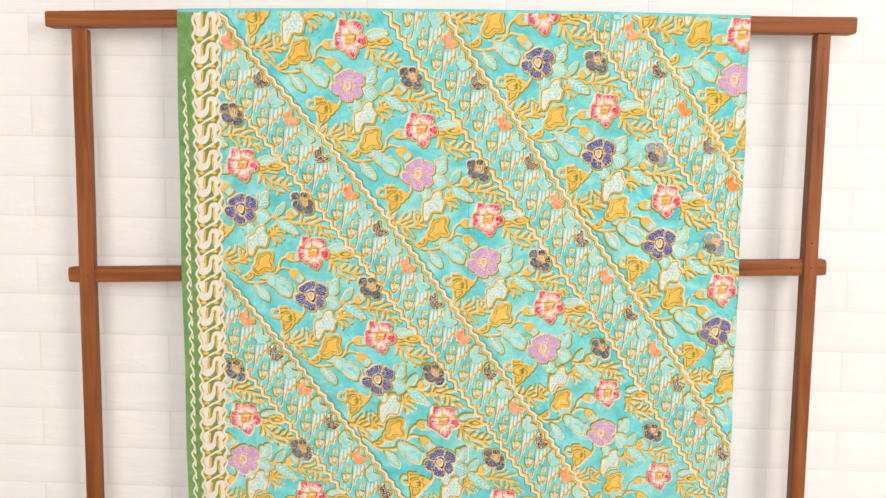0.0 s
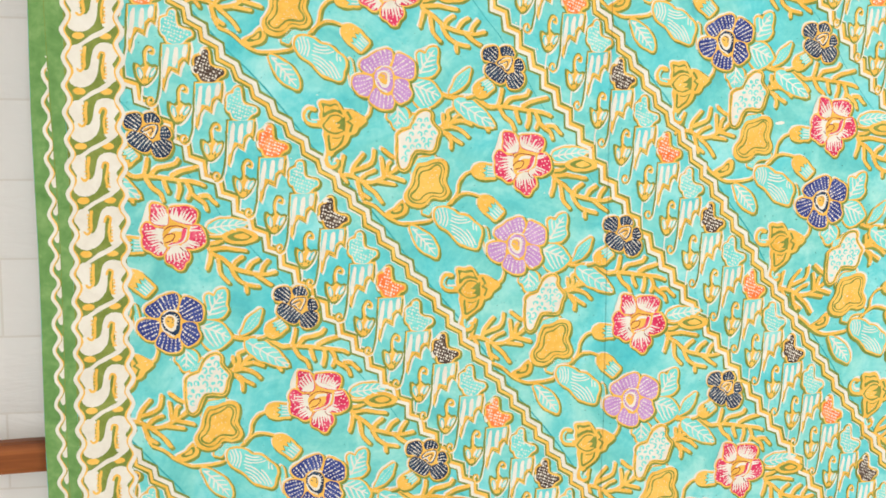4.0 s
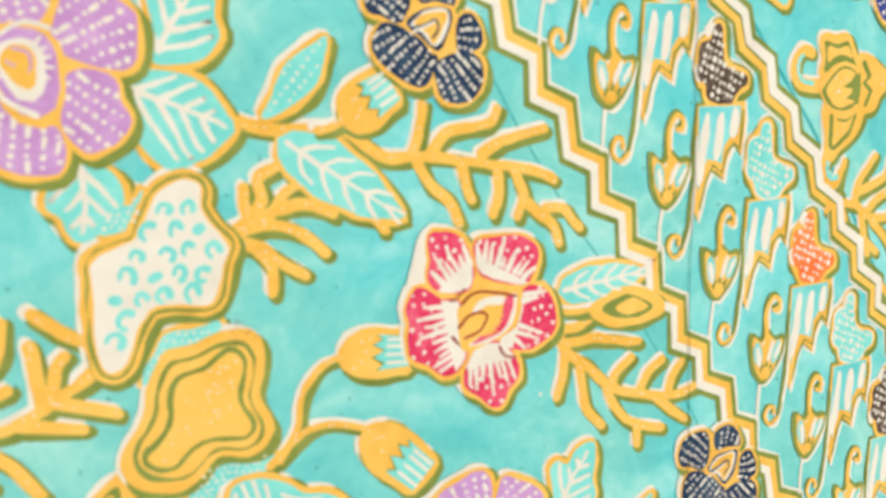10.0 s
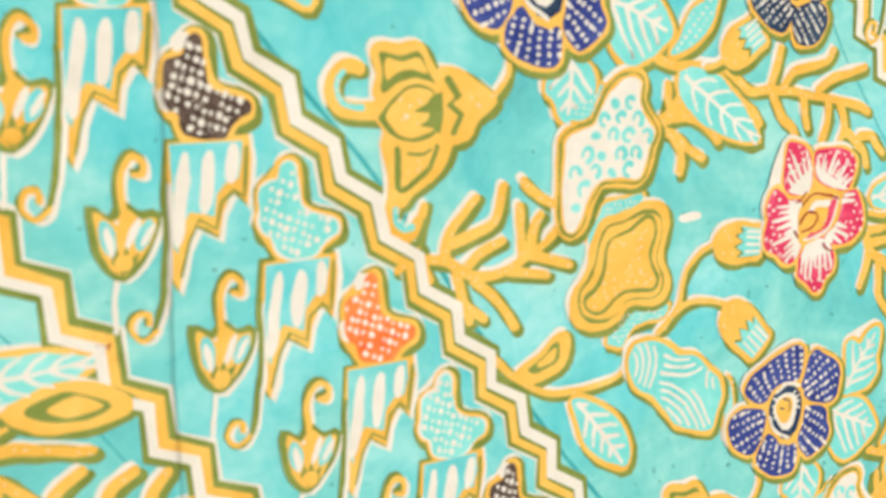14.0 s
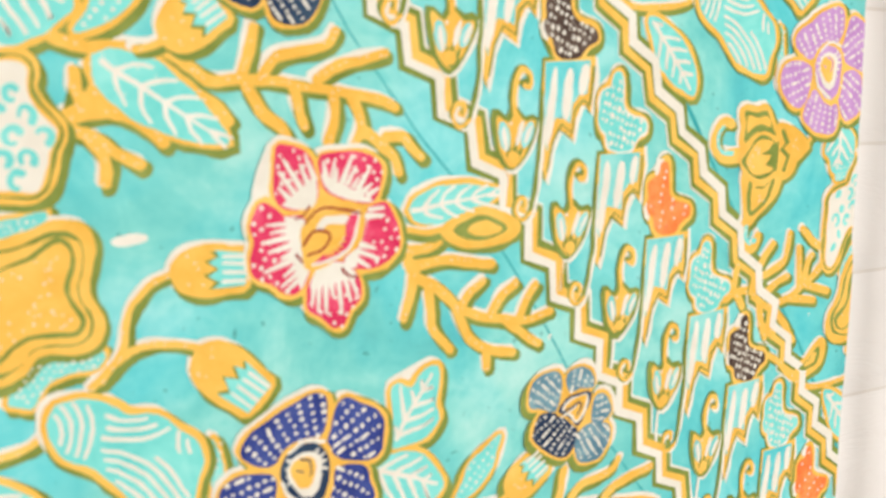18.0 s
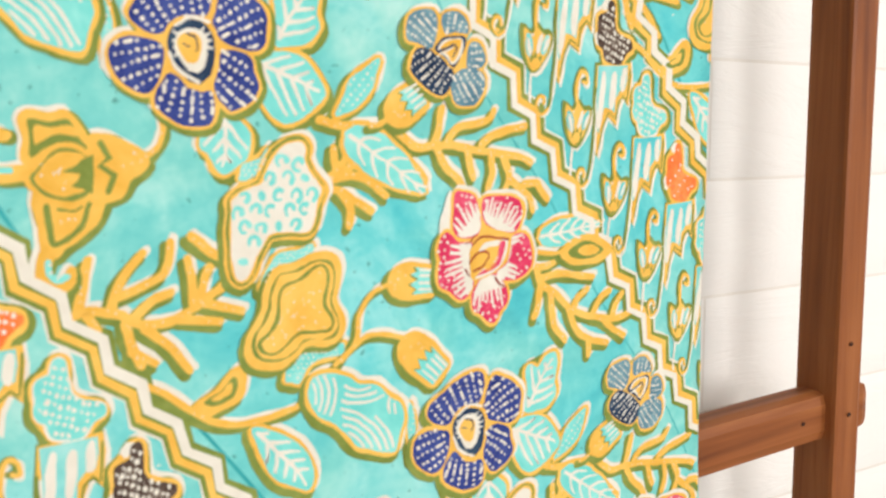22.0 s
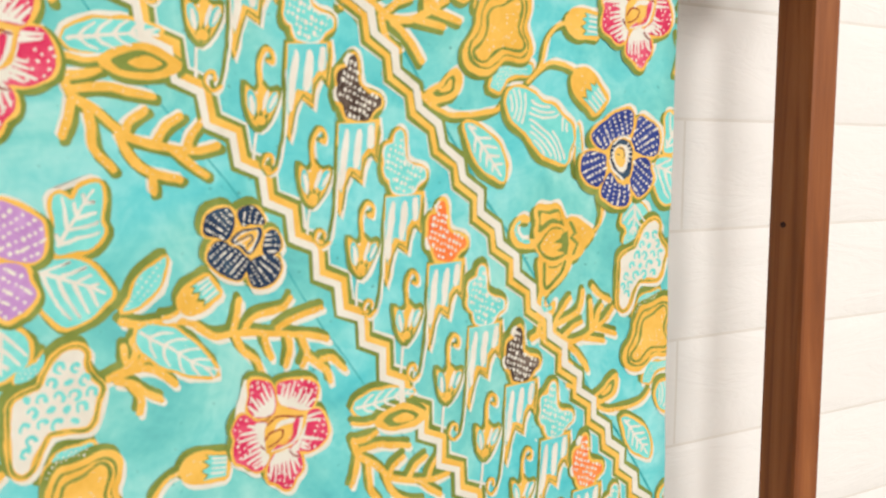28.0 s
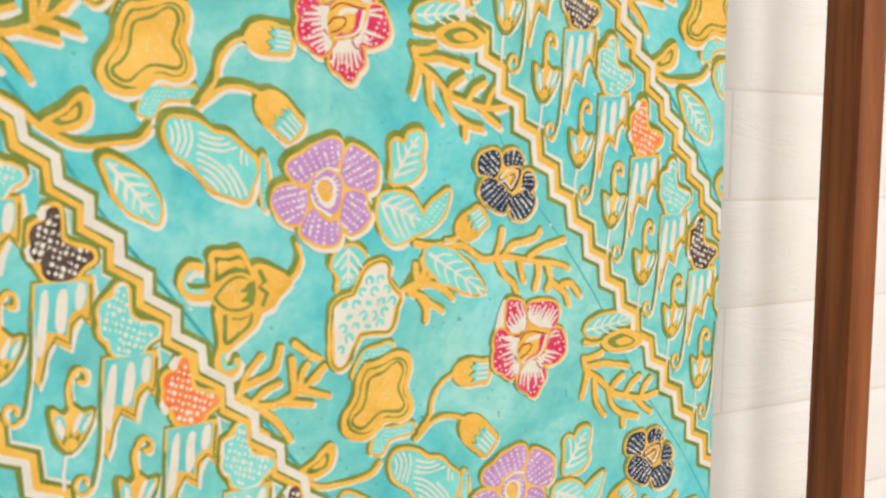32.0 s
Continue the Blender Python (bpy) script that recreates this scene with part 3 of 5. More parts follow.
    m.stroke(DRE, 10, [(7, -9), (9.5, -12), (13.5, -13)], 1.0, 0.6)
    return m


def companion_flower(shift, fill):
    m = Motif(shift)
    dark = LIL if fill == LIL else SLA
    m.add(WHITE, 1, moved(oval((-6, -78), 24, 21), -m.shift))
    m.add(YEL, 3, oval((-6, -78), 22, 19))
    petals = (((-28.8, -65.4), (-26.5, -62), (-21, -58.9), (-16, -55.1), (-10, -52.7), (-3.8, -51.1), (-0, -52.7), (0.9, -57.8), (-1, -64), (-4.7, -66.8), (-10.9, -68.1), (-15, -70.3), (-19, -73.1), (-23.9, -71.7), (-27.9, -68.5)),
              ((4.1, -60.1), (6.8, -54.6), (12.3, -56.2), (19, -60.1), (22.4, -64.1), (22.6, -70.6), (21.5, -75.9), (17, -77.7), (10.4, -76.2), (4.3, -73.6), (1.6, -69.3), (2.7, -65.2)),
              ((5, -80), (10.4, -78.7), (16, -81.3), (17.2, -86.3), (19.5, -92), (16.2, -97.1), (11.8, -99.9), (8.5, -100.6), (4.1, -95.8), (2.9, -90.4), (4, -85.2)),
              ((-13.9, -87.8), (-9.7, -91.3), (-3.4, -95.1), (0.8, -94.4), (2, -100.9), (-0.1, -106), (-8.6, -106.1), (-14.8, -103.2), (-19.3, -99.6), (-18.9, -94.5), (-16.5, -90.6)),
              ((-33.7, -77), (-28.8, -75.4), (-22, -76.3), (-18, -78.2), (-17.9, -84.4), (-19.3, -90.4), (-22.9, -94.5), (-27.9, -93.6), (-32.7, -90.1), (-35.6, -84.8), (-35.6, -79.8)))
    for p in petals:
        hand_petal(m, p, fill, (-6.2, -77), 1.7, 0.84, False, 4.3)
    drop_heart(m, 7.8, dark, -1.33, (-6.6, -76.4))
    m.stroke(WHITE, 7, [(-15, -80), (-12, -86), (-4, -91)], 1.2, 1.6)
    m.stroke(WHITE, 7, [(-13, -70.5), (-7, -66.4), (0, -67.6)], 1.0, 1.4)
    return m


def small_flower(shift, faded=False):
    m = Motif(shift)
    m.add(YEL, 3, oval((0, 0), 12, 11))
    petals = (((-18, 17), (-8.5, 18.5), (-6.2, 12), (-8.8, 3.6), (-15, 5.5), (-20, 6.5), (-21, 12)),
              ((-3, 17), (4, 19), (8.5, 15.5), (9.5, 10.8), (3, 11.6), (-1.8, 10.6)),
              ((11.8, 5.5), (16.5, 6), (19.5, -1.5), (15, -4.6), (11, -3.8)),
              ((3.6, -9), (11.5, -5.6), (19, -7.5), (19.5, -14.5), (14.5, -20.5), (6, -20.5), (3.2, -14)),
              ((-15.5, 2), (-8.5, 1), (2.2, -5.4), (1.4, -12), (-2.4, -16.6), (-11, -13), (-18.5, -6)))
    for k, p in enumerate(petals):
        hand_petal(m, p, FAD if faded and k != 4 else SLA, (0, 0), 1.3, 0.66, False, 3.5)
    heart = [(-8.5, 2.4), (-3.5, 8.2), (3, 9.8), (9.4, 9.6), (9.8, 3), (3.8, -6.6), (-2.6, -1.4)]
    m.add(YEL, 5, curve(heart, True, 3))
    m.add(SLA, 6, scaled(curve(heart, True, 3), 0.86))
    m.add(WHITE, 7, scaled(curve(heart, True, 3), 0.72))
    m.add(YEL, 8, curve([(-4.4, 3.0), (-1, 6.4), (6.6, 7.6), (6, 3), (2.4, -3), (0, 0.4)], True, 3))
    m.stroke(SLA, 9, [(-5.4, 1.4), (-1, 3.4), (3, 5.4), (4.2, 3), (2, -0.6)], 1.1, 0.8)
    m.stroke(WHITE, 9, [(-4.6, 0.6), (-0.6, 2.4), (2.2, 3.6)], 0.9, 0.7)
    return m


def leaf(m, base, tip, width, fill=PAL, veins=5, lobes=0.06, bend=0.0):
    base, tip = Vector(base), Vector(tip)
    d = tip - base
    length = d.length
    d.normalize()
    s = Vector((-d.y, d.x))
    mid = lambda t: base + d * length * t + s * bend * math.sin(math.pi * t)
    edge = []
    for side in (1, -1):
        ts = [k / 18 for k in range(19)] if side == 1 else [k / 18 for k in range(17, 0, -1)]
        for t in ts:
            w = width / 2 * math.sin(math.pi * min(1, t ** 0.72)) ** 0.7 * (1 + lobes * math.sin(t * 21 + side))
            edge.append(mid(t) + s * side * w)
    m.inked(edge, fill, 1.7)
    m.stroke(WHITE, 5, [mid(0.06), mid(0.4), mid(0.9)], 1.9, 0.9)
    for k in range(veins):
        t = 0.16 + 0.68 * k / max(1, veins - 1)
        for side in (1, -1):
            w = width / 2 * math.sin(math.pi * min(1, (t + 0.1) ** 0.8)) ** 0.75
            m.stroke(WHITE, 5, [mid(t), mid(min(0.97, t + 0.07)) + s * side * w * 0.5, mid(min(0.98, t + 0.17)) + s * side * w * 0.82], 1.7, 1.0)


def lobed_leaf(m, outline, base, tip, veins=4):
    """A leaf of its own outline, its bare veins fanning out from the base."""
    shape = curve(outline, True, 3)
    m.inked(shape, PAL, 1.8)
    core = grow(shape, -1.0)
    base, tip = Vector(base), Vector(tip)
    d = tip - base
    s = Vector((-d.y, d.x)).normalized()
    m.stroke(WHITE, 5, [base + d * 0.03, base + d * 0.5 + s * 0.6, base + d * 0.94], 1.9, 1.2)
    for k in range(veins):
        t = 0.05 + 0.66 * k / max(1, veins - 1)
        for side in (1, -1):
            p = base + d * t
            reach, line = 2.0, [p]
            while reach < 26:
                q = p + d.normalized() * reach * 0.72 + s * side * (reach * 0.78 - 0.008 * reach * reach)
                if not inside(q, core):
                    break
                line.append(q)
                reach += 2.0
            if len(line) > 2:
                m.stroke(WHITE, 5, line[::2] + line[-1:], 1.9, 1.1)


def dotted_patch(m, pts, step=2.3):
    shape = curve(pts, True, 4)
    m.inked(shape, PAL, 1.6)
    xs, ys = [p.x for p in shape], [p.y for p in shape]
    core = scaled(shape, 0.86)
    spots = []
    y = min(ys)
    row = 0
    while y < max(ys):
        x = min(xs) + (row % 2) * step / 2
        while x < max(xs):
            p = Vector((x + rng.uniform(-0.3, 0.3), y + rng.uniform(-0.3, 0.3)))
            if inside(p, core):
                spots.append(p)
            x += step
        y += step * 0.9
        row += 1
    m.dots(WHITE, 5, spots, 0.55)


def star_figure(shift):
    m = Motif(shift)
    shape = curve([(-106.6, -1.4), (-100.5, -0.1), (-95.1, 1.6), (-89.7, 3.8), (-84.2, 4.3), (-79.7, 2.2), (-77.9, -2.5), (-78.5, -8.8), (-80, -14.1), (-79.1, -18.7), (-76.4, -23.6), (-75.5, -28.3), (-77.8, -32.7), (-83.1, -34.2), (-89.6, -33), (-94.2, -34.2), (-97.8, -38.2), (-103.3, -41.5), (-110.2, -41.2), (-116.1, -38.3), (-118.5, -32.7), (-117.5, -27.6), (-114, -22.8), (-111.2, -16.2), (-110.7, -10.2)], True, 3)
    core = curve([(-102.4, -8.7), (-95.3, -6.4), (-90.8, -3.2), (-87.1, -1.2), (-84.4, -2.8), (-83.5, -6.5), (-84.9, -11.8), (-85.6, -15.3), (-84.7, -19), (-82, -23), (-81.1, -25.8), (-83, -28), (-87.6, -27.8), (-94, -27.4), (-98.5, -29.1), (-102.1, -32.2), (-104.8, -34.5), (-108.3, -34.9), (-111.7, -32.7), (-112, -30.1), (-109, -27.8), (-105.9, -23.8), (-104.4, -18.7), (-104.3, -13.4)], True, 3)
    ring = lambda t: [p.lerp(scaled(shape, 0.72)[k], t) for k, p in enumerate(shape)]
    m.inked(shape, YEL, 1.4)
    m.add(OLI, 5, ring(0.34))
    m.add(YEL, 6, ring(0.54))
    m.add(OLI, 7, grow(core, 1.5))
    m.add(YEL, 8, core)
    inner = scaled(core, 0.92)
    m.dots(WHITE, 9, [p for p in (Vector((rng.uniform(-113, -80), rng.uniform(-36, 0))) for k in range(80)) if inside(p, inner)], 0.38)
    return m


def shell_figure(shift):
    m = Motif(shift)
    shape = curve([(-106.5, 46.7), (-102.6, 49.7), (-97.5, 50.7), (-94.6, 48.3), (-95, 43.2), (-92.5, 38), (-88.7, 33.6), (-86.8, 30.6), (-88.7, 25.8), (-89.7, 20.6), (-91.3, 15.4), (-94, 13.8), (-100.1, 14.5), (-106.1, 14.5), (-110.4, 13), (-113.9, 7.3), (-116.1, 1.5), (-117.9, -2.6), (-120.6, -4.3), (-123.3, -2.2), (-124.7, 3.9), (-125, 10.6), (-125.1, 17.2), (-124.9, 23.9), (-125.1, 27.5), (-122.3, 30.4), (-117.3, 32.2), (-113.2, 33.8), (-111, 38.4), (-108.7, 43.4)], True, 3)
    m.inked(shape, WHITE, 3.6)
    m.add(OLI, 4, grow(shape, 2.2))
    m.add(YEL, 5, grow(shape, 1.3))
    m.add(WHITE, 6, grow(shape, 0.2))
    core = grow(shape, -1.6)
    y, row = -2.0, 0
    while y < 50:
        x = -123.5 + (row % 2) * 3.7
        while x < -86:
            p = Vector((x + rng.uniform(-0.7, 0.7), y + rng.uniform(-0.7, 0.7)))
            if inside(p, core):
                a0, r, turn = rng.uniform(-1.4, 1.0), rng.uniform(1.6, 2.2), rng.uniform(3.0, 4.6)
                if rng.random() < 0.16:
                    m.add(PAL, 7, oval(p, 2.2, 1.6, a0))
                else:
                    ring = [p + Vector((math.cos(a0 + turn * t / 7), math.sin(a0 + turn * t / 7) * 1.15)) * r for t in range(8)]
                    if all(inside(q, shape) for q in ring):
                        m.stroke(PAL, 7, ring, 2.3, 1.3)
            x += 7.3
        y += 6.3
        row += 1
    return m


def wavy_figure(shift):
    """The long lobed patch with fans of pale arcs."""
    m = Motif(shift)
    shape = curve([(-88.8, -48.8), (-86.4, -43.1), (-78.5, -42.5), (-70.4, -45.3), (-64.8, -49.3), (-56.4, -51), (-49.1, -57.2), (-43.2, -62), (-41.5, -68.7), (-43.6, -74.9), (-45.4, -82.4), (-49.7, -82.9), (-58.4, -80), (-64, -77.7), (-69.7, -71.7), (-75.3, -65.7), (-83.4, -60.7), (-87.4, -55.1)], True, 3)
    m.inked(shape, PAL, 2.0)
    core = grow(shape, -1.0)
    fields = (((-96, -52), 5, 26, -1.3, 0.9, lambda p: p.x < -74.5), ((-62, -34), 6, 30, -3.0, -0.1, lambda p: p.x > -73 and p.y > -62 - 0.35 * (p.x + 60) and p.x < -52), ((-82, -92), 10, 40, 0.0, 1.3, lambda p: p.x > -73 and p.y < -63.5 - 0.35 * (p.x + 60)), ((-30, -60), 8, 24, 2.2, 4.2, lambda p: p.x > -51 and p.y > -66))
    for centre, r0, r1, a0, a1, here in fields:
        r = r0
        while r < r1:
            run = []
            for k in range(25):
                a = a0 + (a1 - a0) * k / 24
                p = Vector(centre) + Vector((math.cos(a), math.sin(a))) * r
                if inside(p, core) and here(p):
                    run.append(p)
            if len(run) > 3:
                m.sub("arc").stroke(WHITE, 5, run, 1.4, 1.2, smooth=False)
            r += 3.0
    return m


def bud_figure(shift, base, tip, width, stem):
    """A closed bud on a stem: mustard cup, pale striped tip."""
    m = Motif(shift)
    m.branch([stem], 2.8)
    base, tip = Vector(base), Vector(tip)
    d = tip - base
    length = d.length
    d.normalize()
    s = Vector((-d.y, d.x))
    at = lambda t, u: base + d * length * t + s * width / 2 * u
    m.inked(curve([at(0, 0), at(0.12, 0.7), at(0.4, 1.0), at(0.75, 0.9), at(1.0, 0.75), at(1.0, -0.75), at(0.75, -0.9), at(0.4, -1.0), at(0.12, -0.7)], True, 3), YEL, 1.3)
    tipshape = [at(0.98, 0.7), at(0.98, -0.7), at(0.52, -0.8), at(0.62, -0.5), at(0.46, -0.2), at(0.62, 0.1), at(0.46, 0.4), at(0.6, 0.6), at(0.52, 0.85)]
    m.add(OLI, 5, [p - d * 1.0 for p in tipshape])
    m.add(PAL, 6, tipshape)
    for u in (-0.5, -0.1, 0.3, 0.62):
        m.stroke(WHITE, 7, [at(0.66, u), at(0.96, u * 0.95)], 1.2, 1.2)
    m.dots(WHITE, 5, [at(rng.uniform(0.1, 0.42), rng.uniform(-0.7, 0.7)) for k in range(5)], 0.35)
    return m


def rosebud_figure(shift):
    """The mustard rosebud with a hooked petal and a pointed foot."""
    m = Motif(shift)
    m.branch([[(-29, -119), (-23, -114), (-20.5, -106), (-23, -98)]], 2.6)
    tail = [(-60.5, -149), (-62.5, -155), (-63, -160), (-59, -164), (-54.5, -162.5), (-53, -158)]
    m.stroke(WHITE, 1, moved([Vector(p) for p in tail], -m.shift), 6.4, 4.6)
    m.stroke(OLI, 2, moved([Vector(p) for p in tail], m.shift), 6.6, 4.8)
    m.stroke(YEL, 3, tail, 5.6, 4.0)
    m.stroke(PAL, 4, [(-60.6, -154), (-60.4, -158.5), (-58, -161), (-55, -160)], 2.0, 2.4)
    m.dots(WHITE, 5, [(-60.6, -155), (-60, -158), (-57.5, -160.6)], 0.6)
    hook = [(-74.4, -108.8), (-79, -108.2), (-82.6, -112), (-83, -117.4), (-79.6, -121.6), (-73.5, -122.6), (-66.5, -122.2)]
    m.stroke(WHITE, 1, moved([Vector(p) for p in hook], -m.shift), 4.4, 7.0)
    m.stroke(OLI, 2, moved([Vector(p) for p in hook], m.shift), 5.2, 7.2)
    m.stroke(YEL, 3, hook, 4.2, 6.4)
    m.stroke(PAL, 5, [(-79.2, -110), (-81.6, -113), (-81.6, -117), (-78.6, -120.4), (-73, -121.2)], 1.6, 2.2)
    m.dots(WHITE, 6, [(-81, -112.6), (-81.8, -115.5), (-80.6, -118.4), (-77.6, -120.4)], 0.5)
    foot = curve([(-65, -130), (-54.6, -133), (-42.5, -130), (-44, -139), (-50, -145), (-56, -149), (-58.5, -152), (-62, -151), (-63.2, -142)], True, 3)
    m.inked(foot, YEL, 1.2)
    m.stroke(OLI, 5, [(-61, -134.5), (-60.6, -142), (-59, -148), (-53, -144.5), (-48.8, -140.5), (-46.6, -134)], 2.3, 1.8)
    m.stroke(OLI, 5, [(-57, -136), (-52, -136.4), (-49, -134.6)], 1.0, 0.8)
    cap = curve([(-69.6, -104), (-67.2, -101.4), (-60.4, -102), (-54.6, -101), (-50.5, -106), (-47, -114), (-53, -115), (-61.3, -115), (-66.5, -119), (-68.6, -116), (-68, -110)], True, 3)
    m.inked(cap, YEL, 1.2)
    m.add(OLI, 5, curve([(-67.4, -103.6), (-60.4, -104.4), (-53.8, -103.4), (-50.8, -109), (-48, -114), (-59, -112.5), (-66.6, -117), (-66.4, -109)], True, 3))
    m.add(YEL, 6, curve([(-65.2, -105.4), (-59.4, -106.4), (-53.4, -105.4), (-51.2, -110), (-56.6, -109), (-62, -110.6), (-65.2, -112.4)], True, 3))
    wing = curve([(-47, -110.5), (-40.3, -109.8), (-33.5, -113), (-25.9, -118), (-28, -121.6), (-33, -125.6), (-36, -131), (-45, -132.5), (-48, -122)], True, 3)
    m.inked(wing, YEL, 1.2)
    m.stroke(OLI, 5, [(-43, -112), (-39.6, -117.6), (-42.8, -120), (-38.2, -123.6), (-40.4, -129.4)], 2.4, 2.2, smooth=False)
    body = curve([(-69, -124), (-65, -118.4), (-59.4, -113), (-52.7, -112), (-47, -115), (-44.6, -120), (-43.6, -127.6), (-47.9, -132.4), (-54.6, -134.4), (-61.3, -132.6), (-66, -129)], True, 3)
    m.add(YEL, 7, body)
    m.add(OLI, 8, grow(body, -1.7))
    m.add(YEL, 9, curve([(-65.2, -124), (-62, -119.4), (-57.6, -115.6), (-52, -115.4), (-48, -118), (-47.4, -127.6), (-50.6, -130), (-56, -131), (-61, -129.4), (-63.6, -127)], True, 3))
    m.add(OLI, 10, [Vector(p) for p in ((-45.5, -116), (-49.5, -117.6), (-51.2, -120), (-55.6, -122.2), (-49.6, -122.8), (-50.4, -125), (-53.2, -127.2), (-48.4, -128), (-45.6, -130), (-44.8, -123))])
    m.dots(WHITE, 11, [(rng.uniform(-63, -53), rng.uniform(-128, -118)) for k in range(10)], 0.4)
    m.dots(WHITE, 11, [(rng.uniform(-36, -30), rng.uniform(-121, -115)) for k in range(5)], 0.35)
    m.dots(WHITE, 11, [(rng.uniform(-57, -51), rng.uniform(-143, -138)) for k in range(4)], 0.35)
    return m


def crescent_figure(shift):
    m = Motif(shift)
    m.branch([[(-158.9, -36.3), (-148.2, -41.2), (-137.1, -50.8), (-123.2, -57.7), (-108.8, -57.7), (-93.8, -55.3), (-87.6, -49)]], 3.2)
    horn = curve([(-137.1, -48.5), (-128, -43.1), (-123.4, -38), (-118.8, -35.2), (-116.8, -38.9), (-118.6, -46.8), (-125.6, -50.3), (-132.5, -51.5)], True, 3)
    m.inked(horn, YEL, 1.5)
    m.add(OLI, 5, scaled(horn, 0.66))
    m.add(YEL, 6, scaled(horn, 0.40))
    return m


CORALS = {
    "left_coral": (((-187.5, -13.5), (-179.8, -10.7), (-169.4, -12.4), (-160.5, -17.5), (-149.3, -17.4), (-139.7, -13), (-126.9, -4.9)), ((-183.2, -11.3), (-181.3, -1.6), (-179.1, 7.6)), ((-171.1, -11.3), (-168.8, -2.3), (-159.7, 9.2)), ((-168.4, -6.3), (-154.7, -1.1), (-150.6, 3.7), (-149.4, 13)),
                   ((-163.2, -15.5), (-156.7, -9.6), (-148.8, -6.5)), ((-165.9, -16.7), (-163.3, -25.9), (-160.3, -33.8)), ((-163.3, -27.7), (-154.8, -33.3)), ((-158.7, -19.5), (-149.1, -27.7), (-141.5, -37.8)),
                   ((-145.5, -17), (-129.6, -19.8)), ((-140.1, -12.4), (-141.2, -2.2), (-142.5, 5.9)), ((-137.4, -10.9), (-135.8, -1.6), (-133.4, 2.1)), ((-135.8, -11.8), (-120.2, -16.3)),
                   ((-129.5, -6.3), (-122.9, 0.5)), ((-141.4, 14.5), (-133.8, 8.4), (-126.3, 4.7)), ((-179.8, -12.4), (-176.1, -18))),
    "shell_coral": (((-90, 33.1), (-80.8, 37.8), (-81.6, 43.1), (-81.9, 48.3)), ((-79.9, 37.8), (-76.1, 44.4), (-77.5, 50.9), (-71.8, 54.4)), ((-87.2, 34.4), (-76.2, 37.7), (-68.6, 46.5), (-62.4, 49.7)), ((-62.8, 49.7), (-52.1, 45.5), (-41, 38.9), (-36.4, 33.7)),
                    ((-71.5, 41.2), (-62.9, 42.5), (-53.5, 39.1)), ((-83.6, 34.7), (-72.5, 36.6), (-63, 32.9), (-56.4, 27.1)), ((-84.6, 31.8), (-76.4, 29.2), (-70.8, 25.1), (-63.2, 20.8)), ((-78.2, 29.3), (-73.5, 22.5), (-73.6, 15.5))),
    "top_coral": (((-81.1, 68.7), (-72, 66.5), (-60.6, 66.8), (-48.9, 66), (-40.8, 60.7), (-34.6, 57.4), (-26.2, 57.9), (-15.3, 57.6), (-4.1, 55.8), (7.5, 54.3), (21.9, 52), (28.1, 49.5)), ((-26.2, 57.9), (-24, 64.1), (-22.3, 74.5)), ((-19.7, 58.4), (-14.2, 65.3), (-4.1, 67.4), (2.7, 69.5), (5.5, 73.5)), ((-0.7, 58.4), (7.4, 62.8), (16.9, 65.3), (23.7, 66.9)),
                  ((-24, 55.7), (-19.3, 48.1), (-12, 42.3), (-9, 35.4)), ((-8.2, 54.8), (-6.3, 48), (-4.1, 43.1)), ((5.1, 53.5), (6.1, 46), (4.1, 37.7)), ((12.2, 52.4), (15.9, 43.9), (13.6, 36.9)),
                  ((16.6, 41.5), (23.3, 36.8), (28.3, 32.6), (30.6, 26.7)), ((25, 39.4), (31.5, 39.5), (34.5, 36.6), (39.2, 32.1))),
    "side_coral": (((29.6, -4.9), (34, -14.3), (43.2, -19.8), (54.1, -29.2), (68, -33.7), (82.4, -35.9), (93.5, -33.6)), ((33.3, -14.7), (31.9, -23.1), (29.9, -30.1)), ((39.3, -18.4), (40.7, -26.1), (42.2, -34.9), (49.5, -43.6)), ((51.4, -28.2), (56.5, -38.7), (65.5, -45.1), (77.5, -47.9)),
                   ((65.5, -45.1), (66, -52.8)), ((54.1, -27.8), (56.2, -23.7), (62.6, -19)), ((66.6, -32.7), (71.2, -25.1), (77.3, -21.1)), ((80, -35), (82.2, -28.4), (86.7, -22.9)),
                   ((73.7, -35), (82, -41.6), (89.1, -46.1)), ((34, -10.9), (45.7, -9.7), (56.4, -11.4), (65.8, -13)), ((30.6, -5.6), (37.8, -4.8), (44, -2.3))),
}


def coral_figure(shift, kind):
    m = Motif(shift)
    m.branch(CORALS[kind], 4.3)
    return m


def leaves(shift, *specs):
    m = Motif(shift)
    for base, tip, width, veins, lobes in specs:
        leaf(m, base, tip, width, PAL, veins, lobes)
    return m


